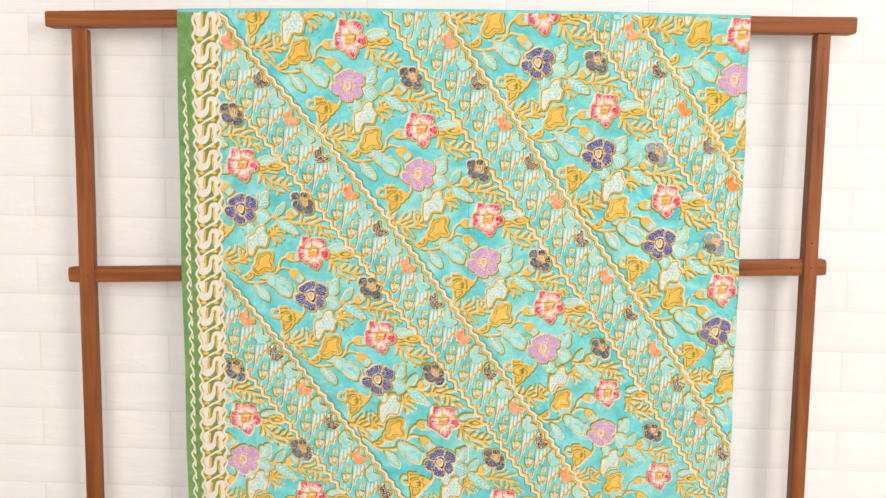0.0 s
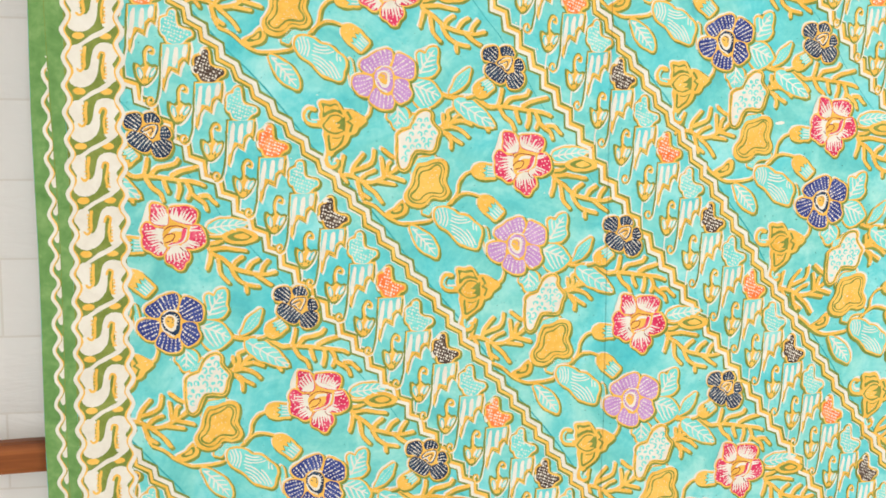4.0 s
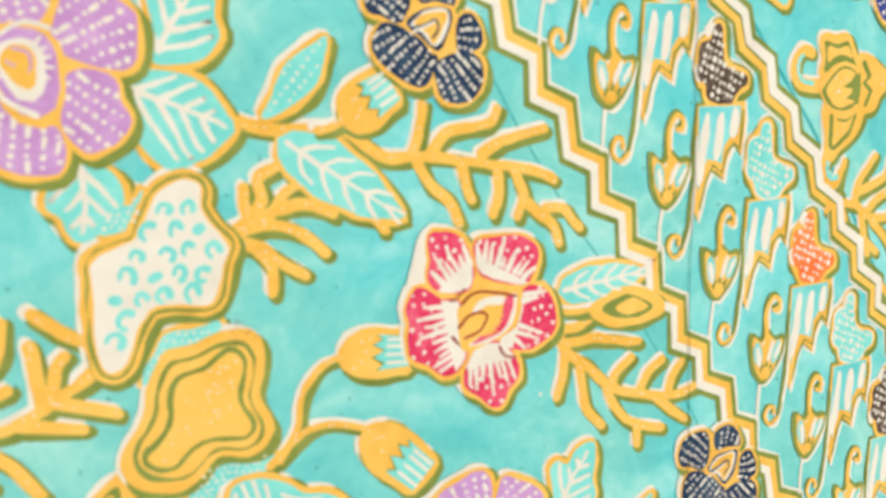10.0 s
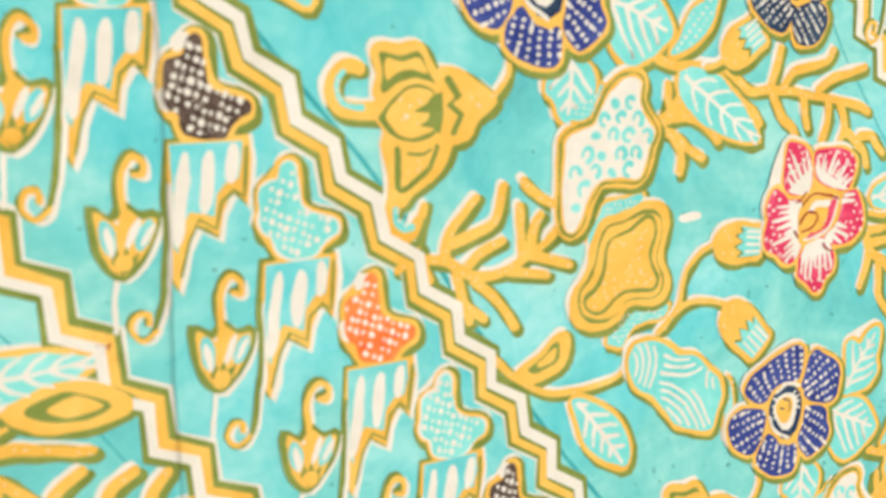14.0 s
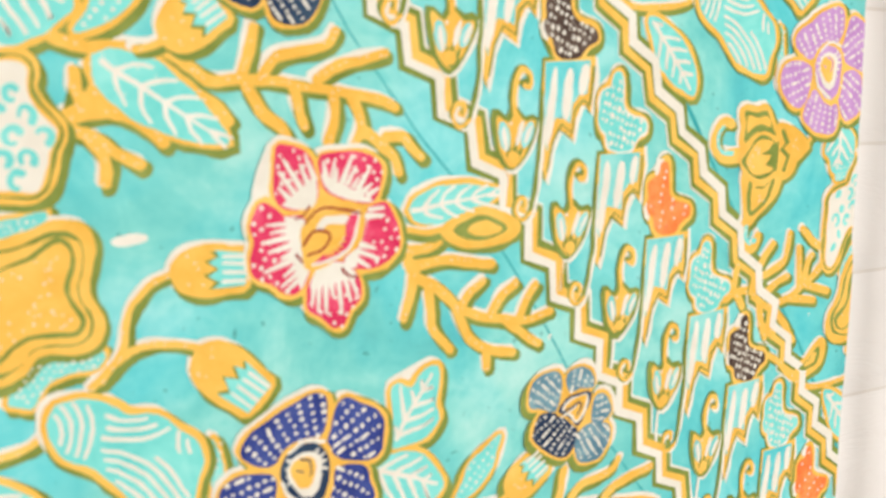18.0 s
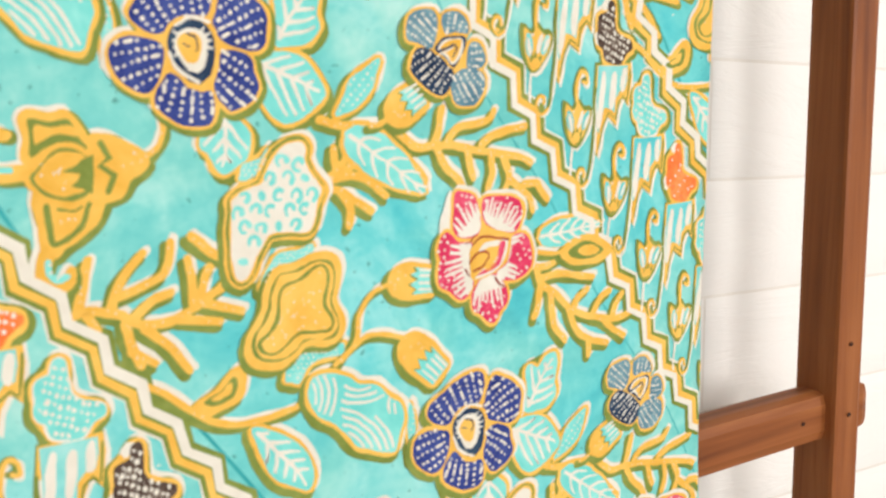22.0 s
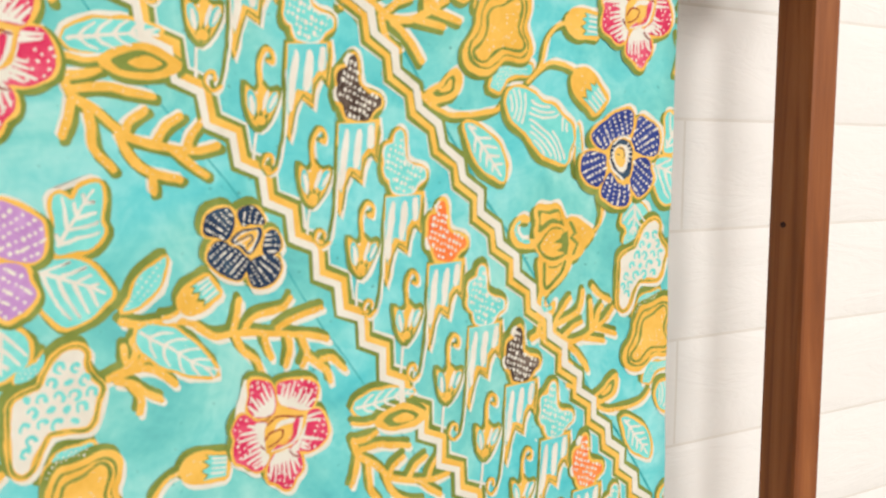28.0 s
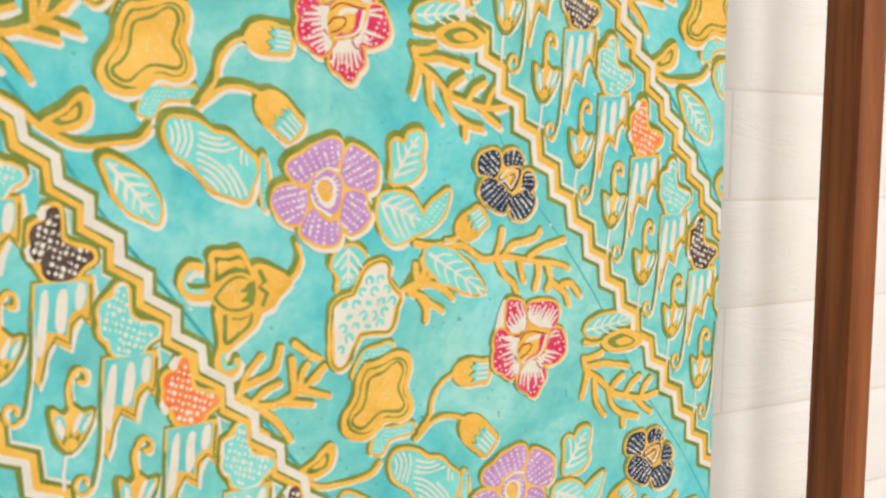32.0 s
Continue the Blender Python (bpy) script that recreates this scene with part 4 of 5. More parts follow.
def unit_figures(shift, fill, faded=False):
    """All figures of one repeat of the flower stripe, about the heart of its red flower."""
    yield "coral_motif", coral_figure(shift, "left_coral"), (0, 0), "mustard coral twig dotted with cream", "left_coral"
    yield "coral_motif", coral_figure(shift, "shell_coral"), (0, 0), "mustard coral twig dotted with cream", "shell_coral"
    yield "coral_motif", coral_figure(shift, "top_coral"), (0, 0), "mustard coral twig dotted with cream", "top_coral"
    yield "coral_motif", coral_figure(shift, "side_coral"), (0, 0), "mustard coral twig dotted with cream", ""
    yield "crescent_motif", crescent_figure(shift), (0, 0), "mustard crescent on a stem", ""
    yield "bud_motif", bud_figure(shift, (-51.5, -6), (-27.5, -7), 15, ((-73, -38), (-66.8, -29.4), (-64.7, -17.5), (-58.7, -9.6), (-51.2, -6.5))), (0, 0), "mustard bud with pale striped tip", ""
    yield "bud_motif", bud_figure(shift, (-43.6, -32.4), (-22.6, -51.5), 16, ((-76, -39.5), (-63.9, -29.7), (-53.9, -28.5), (-42.5, -31.7))), (0, 0), "mustard bud with pale striped tip", ""
    yield "rosebud_motif", rosebud_figure(shift), (0, 0), "mustard and olive rosebud", ""
    for pts in (((-112.7, -8.2), (-111.7, -4), (-109.1, 0.9), (-106.4, 5), (-102, 6.4), (-96.8, 7), (-90.5, 8.6), (-90, 5.6), (-92.4, 3.5), (-98.7, 1.8), (-104.8, -0.3), (-109.2, -4.2), (-111.4, -8.9)),
                ((-101.6, -47.5), (-99.7, -40.6), (-96, -35.7), (-88.7, -35.8), (-81.3, -35.5), (-75.2, -34.8), (-74.7, -38.3), (-77.6, -40.5), (-85.1, -40.9), (-90.7, -42.8), (-93.6, -47.9), (-95.4, -50), (-99, -48.8)),
                ((-122.8, 37.8), (-121.1, 41.9), (-117, 43.5), (-113.2, 45.1), (-111.1, 48.4), (-110.4, 45.1), (-113, 39.3), (-117.2, 36.5), (-122.1, 35.6))):
        m = Motif(shift)
        dotted_patch(m, pts)
        yield "dotted_motif", m, (0, 0), "pale turquoise patch with cream dots", ""
    yield "wavy_motif", wavy_figure(shift), (0, 0), "pale turquoise lobed patch with cream arcs", ""
    yield "shell_motif", shell_figure(shift), (0, 0), "cream shell patch with turquoise rings", ""
    yield "star_motif", star_figure(shift), (0, 0), "mustard four-lobed patch ringed in olive", ""
    yield "leaf_motif", leaves(shift, ((30, 8.6), (69, 14), 13.5, 5, 0.03)), (0, 0), "cream-veined turquoise leaf", ""
    yield "leaf_motif", leaves(shift, ((-70, 64), (-29, 37.6), 18, 5, 0.04)), (0, 0), "cream-veined turquoise leaf", "long_leaf"
    m = Motif(shift)
    lobed_leaf(m, [(-113.6, -61.7), (-108.7, -61.3), (-98.7, -66.6), (-90.9, -72.9), (-85.5, -83.7), (-86.6, -92.2), (-93.1, -89.6), (-100.9, -85.6), (-107.2, -78.3), (-111, -69.2)], (-111.5, -62.5), (-87, -91), 5)
    yield "leaf_motif", m, (0, 0), "lobed turquoise leaf with cream veins", ""
    m = Motif(shift)
    lobed_leaf(m, [(26.5, -75.2), (27, -64.4), (25.7, -54.6), (29, -51.6), (33.7, -53.9), (37.1, -48.6), (44.2, -47.2), (45.6, -54.3), (44.6, -62), (46, -67.6), (41.3, -74), (34.2, -75.7)], (28, -73), (43, -49), 4)
    yield "leaf_motif", m, (0, 0), "lobed turquoise leaf with cream veins", "flower_leaf"
    m = Motif(shift)
    lobed_leaf(m, [(21.6, -79.1), (30.7, -77.6), (40.3, -80.5), (47.8, -90.1), (49.1, -94.8), (45.6, -98.9), (40.8, -103), (31.4, -106.4), (24.3, -101.2), (20.7, -94.3), (19.4, -85.5)], (20.5, -83), (48, -94), 4)
    yield "leaf_motif", m, (0, 0), "lobed turquoise leaf with cream veins", "flower_leaf"
    m = Motif(shift)
    lobed_leaf(m, [(-3.1, -115.2), (-0.9, -107.7), (5.7, -104.3), (12.6, -105.3), (17.3, -110.8), (16.3, -119.6), (11.7, -122.9), (6, -126.1), (2.6, -123.9), (0.3, -118.4)], (6.5, -105), (6.5, -124), 3)
    yield "leaf_motif", m, (0, 0), "lobed turquoise leaf with cream veins", "flower_leaf"
    m = Motif(shift)
    spear = curve([(-74.7, 70.1), (-71.5, 77), (-68, 85.2), (-61, 91), (-54.5, 94.7), (-55.6, 87.5), (-58.1, 80.4), (-65, 73.5)], True, 4)
    m.inked(spear, PAL, 1.7)
    m.dots(WHITE, 5, [p for p in (Vector((-64.6 + 14 * (k - 4.5) / 5 * 0.62 - side, 82.4 + 14 * (k - 4.5) / 5 * 0.79 + side * 0.75)) for k in range(10) for side in (-2.6, 0, 2.6)) if inside(p, scaled(spear, 0.86))], 0.62)
    yield "spear_motif", m, (0, 0), "narrow dotted turquoise leaf", "spear_motif"
    m = Motif(shift)
    thin = oval((-37.4, -74), 2.2, 14, 0.10, 1.1)
    m.inked(thin, PAL, 1.4)
    m.dots(WHITE, 5, [Vector((-38.4 + 0.24 * k + rng.uniform(-0.5, 0.5), -86 + 2.6 * k)) for k in range(10)], 0.55)
    yield "spear_motif", m, (0, 0), "narrow dotted turquoise leaf", "slot"
    m = Motif(shift)
    pod = curve([(45, 1.5), (53.4, 5.9), (63.8, 7.3), (76.6, 0.7), (70.2, -3.9), (56.8, -5), (48.5, -2.6)], True, 4)
    m.branch([((30, 2), (38, 0.6), (45, 1.5))], 2.6, False)
    m.inked(pod, YEL, 1.5)
    m.add(OLI, 5, scaled(pod, 0.72))
    m.add(YEL, 6, moved(scaled(pod, 0.46), (2.4, 0)))
    yield "bud_motif", m, (0, 0), "mustard and olive pointed bud", ""
    yield "bud_motif", bud_figure(shift, (-49.5, 69.5), (-33, 81), 15, ((-58, 66.5), (-54, 67), (-49, 69.5))), (0, 0), "mustard bud with pale striped tip", "top_bud"
    yield "small_flower_motif", small_flower(shift, faded), (-20.6, 97), ("small washed-out grey-blue" if faded else "small slate-blue") + " five-petal flower with cream dots", ""
    yield "large_flower_motif", companion_flower(shift, fill), (0, 0), ("lilac" if fill == LIL else "navy blue") + " five-petal flower with cream dots", ""
    yield "red_flower_motif", red_flower(shift), (0, 0), "crimson and cream five-petal flower", ""


# Flower stripes: where the hearts of the red flowers lie (x, z), and the dye of the large flower.
FLOWER_STRIPES = (
    (LIL, ((0.392, 1.524), (0.510, 1.365), (0.622, 1.200))),
    (NAV, ((0.022, 1.553), (0.152, 1.393), (0.2689, 1.2284), (0.3873, 1.064), (0.4984, 0.8997), (0.603, 0.736))),
    (LIL, ((-0.333, 1.512), (-0.2018, 1.351), (-0.068, 1.1885), (0.0587, 1.0239), (0.1774, 0.8605), (0.2959, 0.6957), (0.3997, 0.5354), (0.499, 0.376), (0.596, 0.217))),
    (NAV, ((-0.550, 1.282), (-0.4053, 1.1185), (-0.2713, 0.954), (-0.1423, 0.7942), (-0.019, 0.632), (0.100, 0.470), (0.212, 0.310), (0.320, 0.150))),
    (LIL, ((-0.545, 0.787), (-0.405, 0.627), (-0.276, 0.472), (-0.150, 0.312), (-0.028, 0.152))),
)
GHOSTS = ((1.3, -1.4), (1.3, -1.2), (-1.7, -1.8), (-1.7, 2.6), (-0.9, 1.0))


def ghost(x, z):
    """Each stamping slipped its own way: down-right near the top, up-left low on the right."""
    if z > 1.12:
        return GHOSTS[0] if x < 0.3 else GHOSTS[1]
    if z > 0.78:
        return GHOSTS[2] if x > 0.2 else GHOSTS[0]
    return GHOSTS[3] if z > 0.62 else GHOSTS[4]


# the stamp came in blocks, each set down a little apart; the first block of two repeats slipped more
SLIPS = {0.2689: (0.0, 2.0), 0.152: (1.0, 4.0), 0.510: (13.0, 18.0)}


def low_side(x, z):
    """From 0 to 1 towards the low far corner of the cloth."""
    return min(1.0, max(0.0, (0.98 - z) / 0.26)) * min(1.0, max(0.0, (x - 0.16) / 0.1))


def slip(block_name, k, own, low):
    if block_name == "red_flower_motif":
        return -1.2 - 4.0 * low, 1.2 * low
    if block_name in ("star_motif", "shell_motif", "dotted_motif", "shell_coral", "left_coral"):
        return 2.5 * k + own[0], 4.5 * k + own[1]
    if block_name == "rosebud_motif":
        return 3.0 + own[0] * 0.6, -1.5 - 2.5 * k + own[1] * 0.5 + 4.0 * low
    if block_name in ("small_flower_motif", "spear_motif", "top_coral", "long_leaf", "top_bud"):
        return -4.5 * k, -4.3 * k
    if block_name in ("large_flower_motif", "flower_leaf", "slot"):
        return 1.5 - 1.5 * k - 3.0 * low, -2.3 + 0.8 * k + 2.5 * low
    return 0.0, 0.0


def shrink(name, x, z):
    """The figures themselves come out smaller low on the far side."""
    far = min(1.0, max(0.0, (x - 0.16) / 0.1))
    low = low_side(x, z)
    fx, fz = 1 - 0.12 * low, 1 - 0.10 * low
    if name == "red_flower_motif":
        fx, fz = fx * (1 - 0.07 * far), fz * (1 - 0.02 * low)
    return fx, fz


# later stampings lie over earlier ones
STACK = {"large_flower_motif": 0.95, "red_flower_motif": 1.0, "small_flower_motif": 0.95, "star_motif": 0.5, "shell_motif": 0.35, "wavy_motif": 0.42, "bud_motif": 0.3, "rosebud_motif": 0.2, "dotted_motif": 0.1}
for fill, hearts in FLOWER_STRIPES:
    for i, (x, z) in enumerate(hearts):
        # the stamping draws together towards the far edge of the cloth
        k = min(1.0, max(0.0, (x + 0.1) / 0.35))
        sx, lean, sz = 1 - 0.05 * k, 0.045 * k, 1 - 0.035 * k
        own = SLIPS.get(x, (0, 0))
        for n, (name, m, o, label, block_name) in enumerate(unit_figures(ghost(x, z), fill, fill == NAV and x > 0.33)):
            gx, gz = slip(block_name or name, k, own, low_side(x, z))
            fx, fz = shrink(name, x, z)
            cx, cz = m.middle() if o == (0, 0) else (0, 0)
            gx, gz = gx + (sx * cx + lean * cz) * (1 - fx), gz + sz * cz * (1 - fz)
            m.lay(name, (x + (o[0] * sx + o[1] * lean + gx) / 1000, z + (o[1] * sz + gz) / 1000), sx * fx, sz * fz, STACK.get(name, 0.0) + 0.003 * n, label, lean=lean)


# ---- the narrow stripes: fans with feathers, tulips, and stepped bands on both sides ----
def fan_figure(fill, shift, smudged=False):
    m = Motif(shift)
    shape = curve([(-5.7, 15.3), (-4.8, 17.2), (-2.2, 18.2), (-0.2, 16.6), (0.2, 12), (0.8, 6.2), (2.6, 3.4), (6.4, 1.6), (11.2, 0.6), (14.4, -1.0), (14.4, -4.2), (11, -6), (8.4, -8), (6, -11), (1.6, -11.9), (-4, -11.4), (-7.2, -10), (-8.7, -7), (-9.4, -4.6), (-12, -3.2), (-13.4, 0), (-12.7, 3.6), (-13, 7.6), (-12, 10.6), (-9, 11.9), (-6.4, 12.6)], True, 3)
    m.add(WHITE, 1, moved(grow(shape, 3.2), (0.5, 0.4)))
    m.add(OLI, 2, moved(grow(shape, 3.5), m.shift * 0.7))
    m.add(YEL, 3, grow(shape, 1.9))
    if fill != PAL:
        # bare cloth where the wax ran past the outline
        m.add(WHITE, 3.4, oval((-6.2 + rng.uniform(-1, 1), 16), 3.4, 2.6, 0.6, ruffle=0.12), oval((-13.2, -1.5 + rng.uniform(-2, 2)), 2.0, 3.4, 0.2, ruffle=0.12))
    else:
        m.add(WHITE, 3.4, grow(shape, 0.7))
    m.add(fill, 4, shape)
    core = scaled(shape, 0.9)
    spots = []
    for row in range(-8, 9):
        for k in range(-8, 9):
            p = Vector((2.6 * k + 0.9 * row + rng.uniform(-0.35, 0.35), 3.1 * row - 0.9 * k + rng.uniform(-0.35, 0.35)))
            if inside(p, core) and rng.random() < 0.93:
                spots.append(p)
    if fill in (BRO, ORA):
        m.dots(WHITE if fill == BRO else CRI, 4.5, [p for p in (Vector((rng.uniform(-13, 15), rng.uniform(-14, 15))) for k in range(60)) if inside(p, core)], 0.3)
    if smudged:
        m.dots(WHITE, 5, spots[::3], 0.7)
    else:
        m.dots(WHITE, 5, spots[::2], 1.12)
        m.dots(WHITE, 5, spots[1::2], 0.84)
    return m


def feather_figure(shift):
    """The jagged tail under a fan: bare cloth plumes and a mustard thunderbolt."""
    m = Motif(shift)
    tail = [Vector(p) for p in [(-12.8, -12.4), (-14.2, -28.5), (-14.2, -43.7), (-13.4, -51.4), (-11.5, -55.8), (-9.5, -49.7), (-8.6, -43.9), (-4.9, -36.7), (-1.4, -38), (2.7, -40.8), (3.9, -33.6), (6.7, -28.4), (9.2, -27.7), (12.1, -31.3), (13.1, -25), (14.1, -17.2), (13.8, -10.4)]]
    m.add(WHITE, 1, moved(grow(tail, 1.2), (0.9, -0.7)))
    m.add(OLI, 2, moved(grow(tail, 0.7), (-0.7, 0.4)))
    m.add(YEL, 3, tail)
    m.add(TEA, 4, [Vector(p) for p in ((-12, -13), (-12.6, -28), (-12.4, -42), (-11.2, -45), (-10.2, -38), (-6.6, -32.5), (-1.4, -33.4), (1.2, -34.6), (2.0, -28), (5.6, -24), (9.6, -23.6), (11, -18), (11, -12))])
    for x0, y0, x1, y1, w in ((-7.1, -15, -11.2, -42.8, 4.4), (0.8, -15, -1.8, -33.6, 4.8), (8.8, -13, 6.9, -24.6, 4.4)):
        run = Vector((x1 - x0, y1 - y0))
        m.sub("plume").add(WHITE, 5, oval(((x0 + x1) / 2, (y0 + y1) / 2), run.length / 2, w / 2, math.atan2(run.y, run.x), 0.75))
    m.stroke(OLI, 6, [(13, -14), (12, -24), (11.2, -28.6), (8, -26.4), (3.6, -30), (2, -38), (-3.6, -35), (-7.6, -41), (-10.6, -52)], 1.2, 0.8, smooth=False)
    return m


def tulip_figure(shift):
    m = Motif(shift)
    m.sub("stalk").stroke(WHITE, 1, [(-30.5, -50), (-31.5, -58), (-32, -66)], 1.8, 1.6)
    curl = m.sub("curl")
    swirl = [(-13.4, -24), (-14.2, -43), (-15.8, -56), (-19, -67), (-23.5, -69.6), (-27, -66), (-25.4, -62), (-22, -62), (-21.6, -64.6)]
    curl.stroke(WHITE, 1, moved([Vector(p) for p in swirl], (0.9, -0.8)), 1.8, 1.6)
    curl.stroke(OLI, 2, moved([Vector(p) for p in swirl], (-0.7, 0.4)), 2.0, 2.0)
    curl.stroke(YEL, 3, swirl[3:], 1.4, 2.0)
    tendril = m.sub("tendril")
    hook = [(-27.5, -31), (-28, -22), (-24.5, -16), (-20.5, -17.5), (-20.5, -21.5), (-23.5, -21)]
    tendril.stroke(WHITE, 1, moved([Vector(p) for p in hook], (0.9, -0.7)), 3.0, 2.2)
    tendril.stroke(OLI, 2, moved([Vector(p) for p in hook], (-0.8, 0.8)), 3.4, 2.2)
    tendril.stroke(YEL, 3, hook, 2.4, 1.8)
    cup = curve([(-37, -31), (-31, -34), (-27, -30), (-22, -33.5), (-16.5, -33.5), (-20, -43), (-28, -51), (-34, -47), (-36.5, -40)], True, 3)
    m.add(WHITE, 2, moved(grow(cup, 1.0), (0.9, -0.9)))
    m.add(OLI, 3, moved(grow(cup, 1.3), (-0.6, 0.5)))
    m.add(YEL, 4, scaled(cup, 0.93))
    m.add(TEA, 4.6, oval((-32.8, -39), 5.4, 2.6, 1.75))
    m.add(TEA, 4.6, oval((-21.4, -38.6), 5.0, 2.4, 1.05))
    for c, a, b, turn in (((-32.4, -40), 4.5, 1.4, 1.75), ((-25, -38), 4.8, 1.3, 1.15), ((-20.6, -38.5), 4, 1.1, 1.0)):
        m.sub("petal").add(WHITE, 5, oval(c, a, b, turn))
    m.add(OLI, 6, [Vector(p) for p in ((-32, -46), (-30, -42), (-29.4, -45), (-27.5, -41.5), (-26.5, -45), (-23.5, -43), (-25, -48), (-29, -50))])
    m.add(YEL, 7, oval((-28.3, -46.6), 3.0, 2.4))
    m.dots(WHITE, 7, [(-30, -34.6)], 0.7)
    return m


# brown fans: x, z, step x, step z (four fans a step), slackening of both, first quarter, last quarter
FAN_STRIPES = (
    (0.3634, 1.3006, 0.0997, -0.1354, -0.0029, 0.0, -5, 9),
    (-0.0709, 1.4249, 0.1066, -0.1504, -0.00153, 0.00176, -4, 29),
    (-0.3706, 1.2759, 0.1156, -0.1384, -0.00151, 0.00056, -5, 31),
    (-0.345, 0.757, 0.1110, -0.1345, -0.0020, 0.0, -6, 16),
    (-0.345, 0.262, 0.1110, -0.1345, -0.0020, 0.0, -6, 3),
)
FAN_DYES = (BRO, PAL, ORA, PAL)


def ribbon(m, dye_index, layer, line, w):
    """A stepped band with sharp mitred corners."""
    left, right = [], []
    n = len(line)
    for k, p in enumerate(line):
        d0 = (line[k] - line[max(k - 1, 0)]) if k else line[1] - line[0]
        d1 = (line[min(k + 1, n - 1)] - line[k]) if k < n - 1 else d0
        d0, d1 = d0.normalized(), d1.normalized()
        t = (d0 + d1).normalized()
        nrm = Vector((-t.y, t.x))
        reach = w / 2 / max(0.5, nrm.dot(Vector((-d0.y, d0.x))))
        left.append(p + nrm * reach)
        right.append(p - nrm * reach)
    for k in range(n - 1):
        m.faces.append((dye_index, layer * 0.15, [tuple(left[k]), tuple(left[k + 1]), tuple(right[k + 1]), tuple(right[k])]))


def sway_at(sway, i):
    """How far a hand-stamped band strays sideways at a step, in millimetres."""
    if i <= sway[0][0]:
        return sway[0][1]
    for (a, u), (b, v) in zip(sway, sway[1:]):
        if i <= b:
            return u + (v - u) * (i - a) / (b - a)
    return sway[-1][1]


def stepped_band(x0, z0, dx, dz, slack, slack_z, first, last, offset, step_up, bands, sway, tide_at):
    line = []
    for j in range((first - 2) * 2, (last + 3) * 2):
        i = j / 8
        p = Vector((1000 * (x0 + dx * i + slack * i * i), 1000 * (z0 + dz * i + slack_z * i * i))) + Vector(offset) + Vector((sway_at(sway, i), 0))
        step = Vector((1000 * (dx + 2 * slack * i), 1000 * (dz + 2 * slack_z * i))) / 8
        wob = Vector((rng.uniform(-0.6, 0.6), rng.uniform(-0.6, 0.6)))
        line.append(p + wob)
        line.append(p + wob + Vector((step.x * 0.9, -step_up)))
    side = Vector((0.75, 0.66))
    tide = Motif()
    reach = tide_at[0]
    ribbon(tide, DEE, 0.3, [p + side * (reach + 1.6 * math.sin(k * 0.9)) for k, p in enumerate(line[::2])], tide_at[1])
    tide.lay("tide_line", (0, 0), label="dark tide line of the dye beside the band")
    whole = None
    for dye_index, layer, off, w in bands:
        m = Motif()
        ribbon(m, dye_index, layer, [p + side * off for p in line], w)
        if whole is None:
            whole = m.lay("stepped_band", (0, 0), label="cream stepped band lined with mustard and olive")
        else:
            m.lay({OLI: "olive_line", YEL: "mustard_line", WHITE: "cream_line"}[dye_index], (0, 0), parent=whole)


UPPER = ((WHITE, 5, 0.0, 3.8), (OLI, 2, 2.6, 3.4), (YEL, 4, -4.6, 2.8), (OLI, 3, -6.0, 3.8), (OLI, 3.3, -2.8, 3.4), (WHITE, 2.3, -7.4, 2.6))
LOWER = ((WHITE, 5, 0.0, 3.2), (OLI, 2, -2.0, 3.8), (YEL, 4, 3.2, 3.6), (OLI, 3, 5.4, 4.0), (WHITE, 2.3, 7.6, 2.4))
SWAYS = (
    (((0, 1.0), (0.8, 2.0), (1.3, -4.0)), ((-0.3, 15.0), (0.1, 15.0), (0.6, 11.0), (1, 8.0), (2, 11.0))),
    (((0.9, -4.0), (1.2, -2.0), (1.5, 0.4), (2, -1.3), (2.6, -2.7), (3.1, 0.1), (3.6, 3.3), (4.4, 4.7), (5, 1.9), (5.4, -0.8), (6, -2.8)), ((0.6, -2.0), (0.9, -1.5), (1.2, -2.5), (1.6, -3.0), (3.06, 4.2), (3.5, 8.0), (4.1, 10.8), (4.5, 9.7), (5, 4.9), (6, 6.2))),
    (((0, -3.4), (0.4, 2.3), (1, 5.1), (1.6, 4.9), (4.7, -3.0), (5, -5.0), (5.3, -8.5), (5.8, -12.0)), ((0, 4.6), (1, 5.1), (3, 2.9))),
    (((0, 0),), ((0, 0),)),
    (((0, 0),), ((0, 0),)),
)
for spec, (upper_sway, lower_sway) in zip(FAN_STRIPES, SWAYS):
    x0, z0, dx, dz, slack, slack_z, first, last = spec
    stepped_band(*spec, (16, 12), 7.0, UPPER, upper_sway, (7.5, 1.6))
    stepped_band(*spec, (-55, -48.5), 4.4, LOWER, lower_sway, (-9.5, 0.7))
    for q in range(first, last):
        i = q / 4
        x, z = x0 + dx * i + slack * i * i, z0 + dz * i + slack_z * i * i
        if not (-0.56 < x < 0.6 and 0.15 < z < 1.5):
            continue
        sx = (dx + 2 * slack * i) / 0.118
        shift = ghost(x, z)
        place = (x, z)
        tulip_figure(shift).lay("tulip_motif", place, sx, 1.0, 0.45, "small mustard tulip with curled stems")
        feather_figure(shift).lay("feather_motif", place, sx, 1.0, 0.003 * 25, "cream plumes with mustard thunderbolt edge")
        fill = FAN_DYES[q % 4]
        fan_figure(fill, shift, fill == ORA and x > 0.38 and z > 0.9).lay("fan_motif", place, sx, 1.0, 0.003 * 26, {BRO: "brown", PAL: "pale turquoise", ORA: "orange"}[fill] + " fan with cream dots")


# ---- the green border along one edge ----
def hem(z):
    """How far the under-layer peeks out beside the upper one."""
    return 12.0 + 7.5 * min(1.0, max(0.0, (1.385 - z) / 0.22))


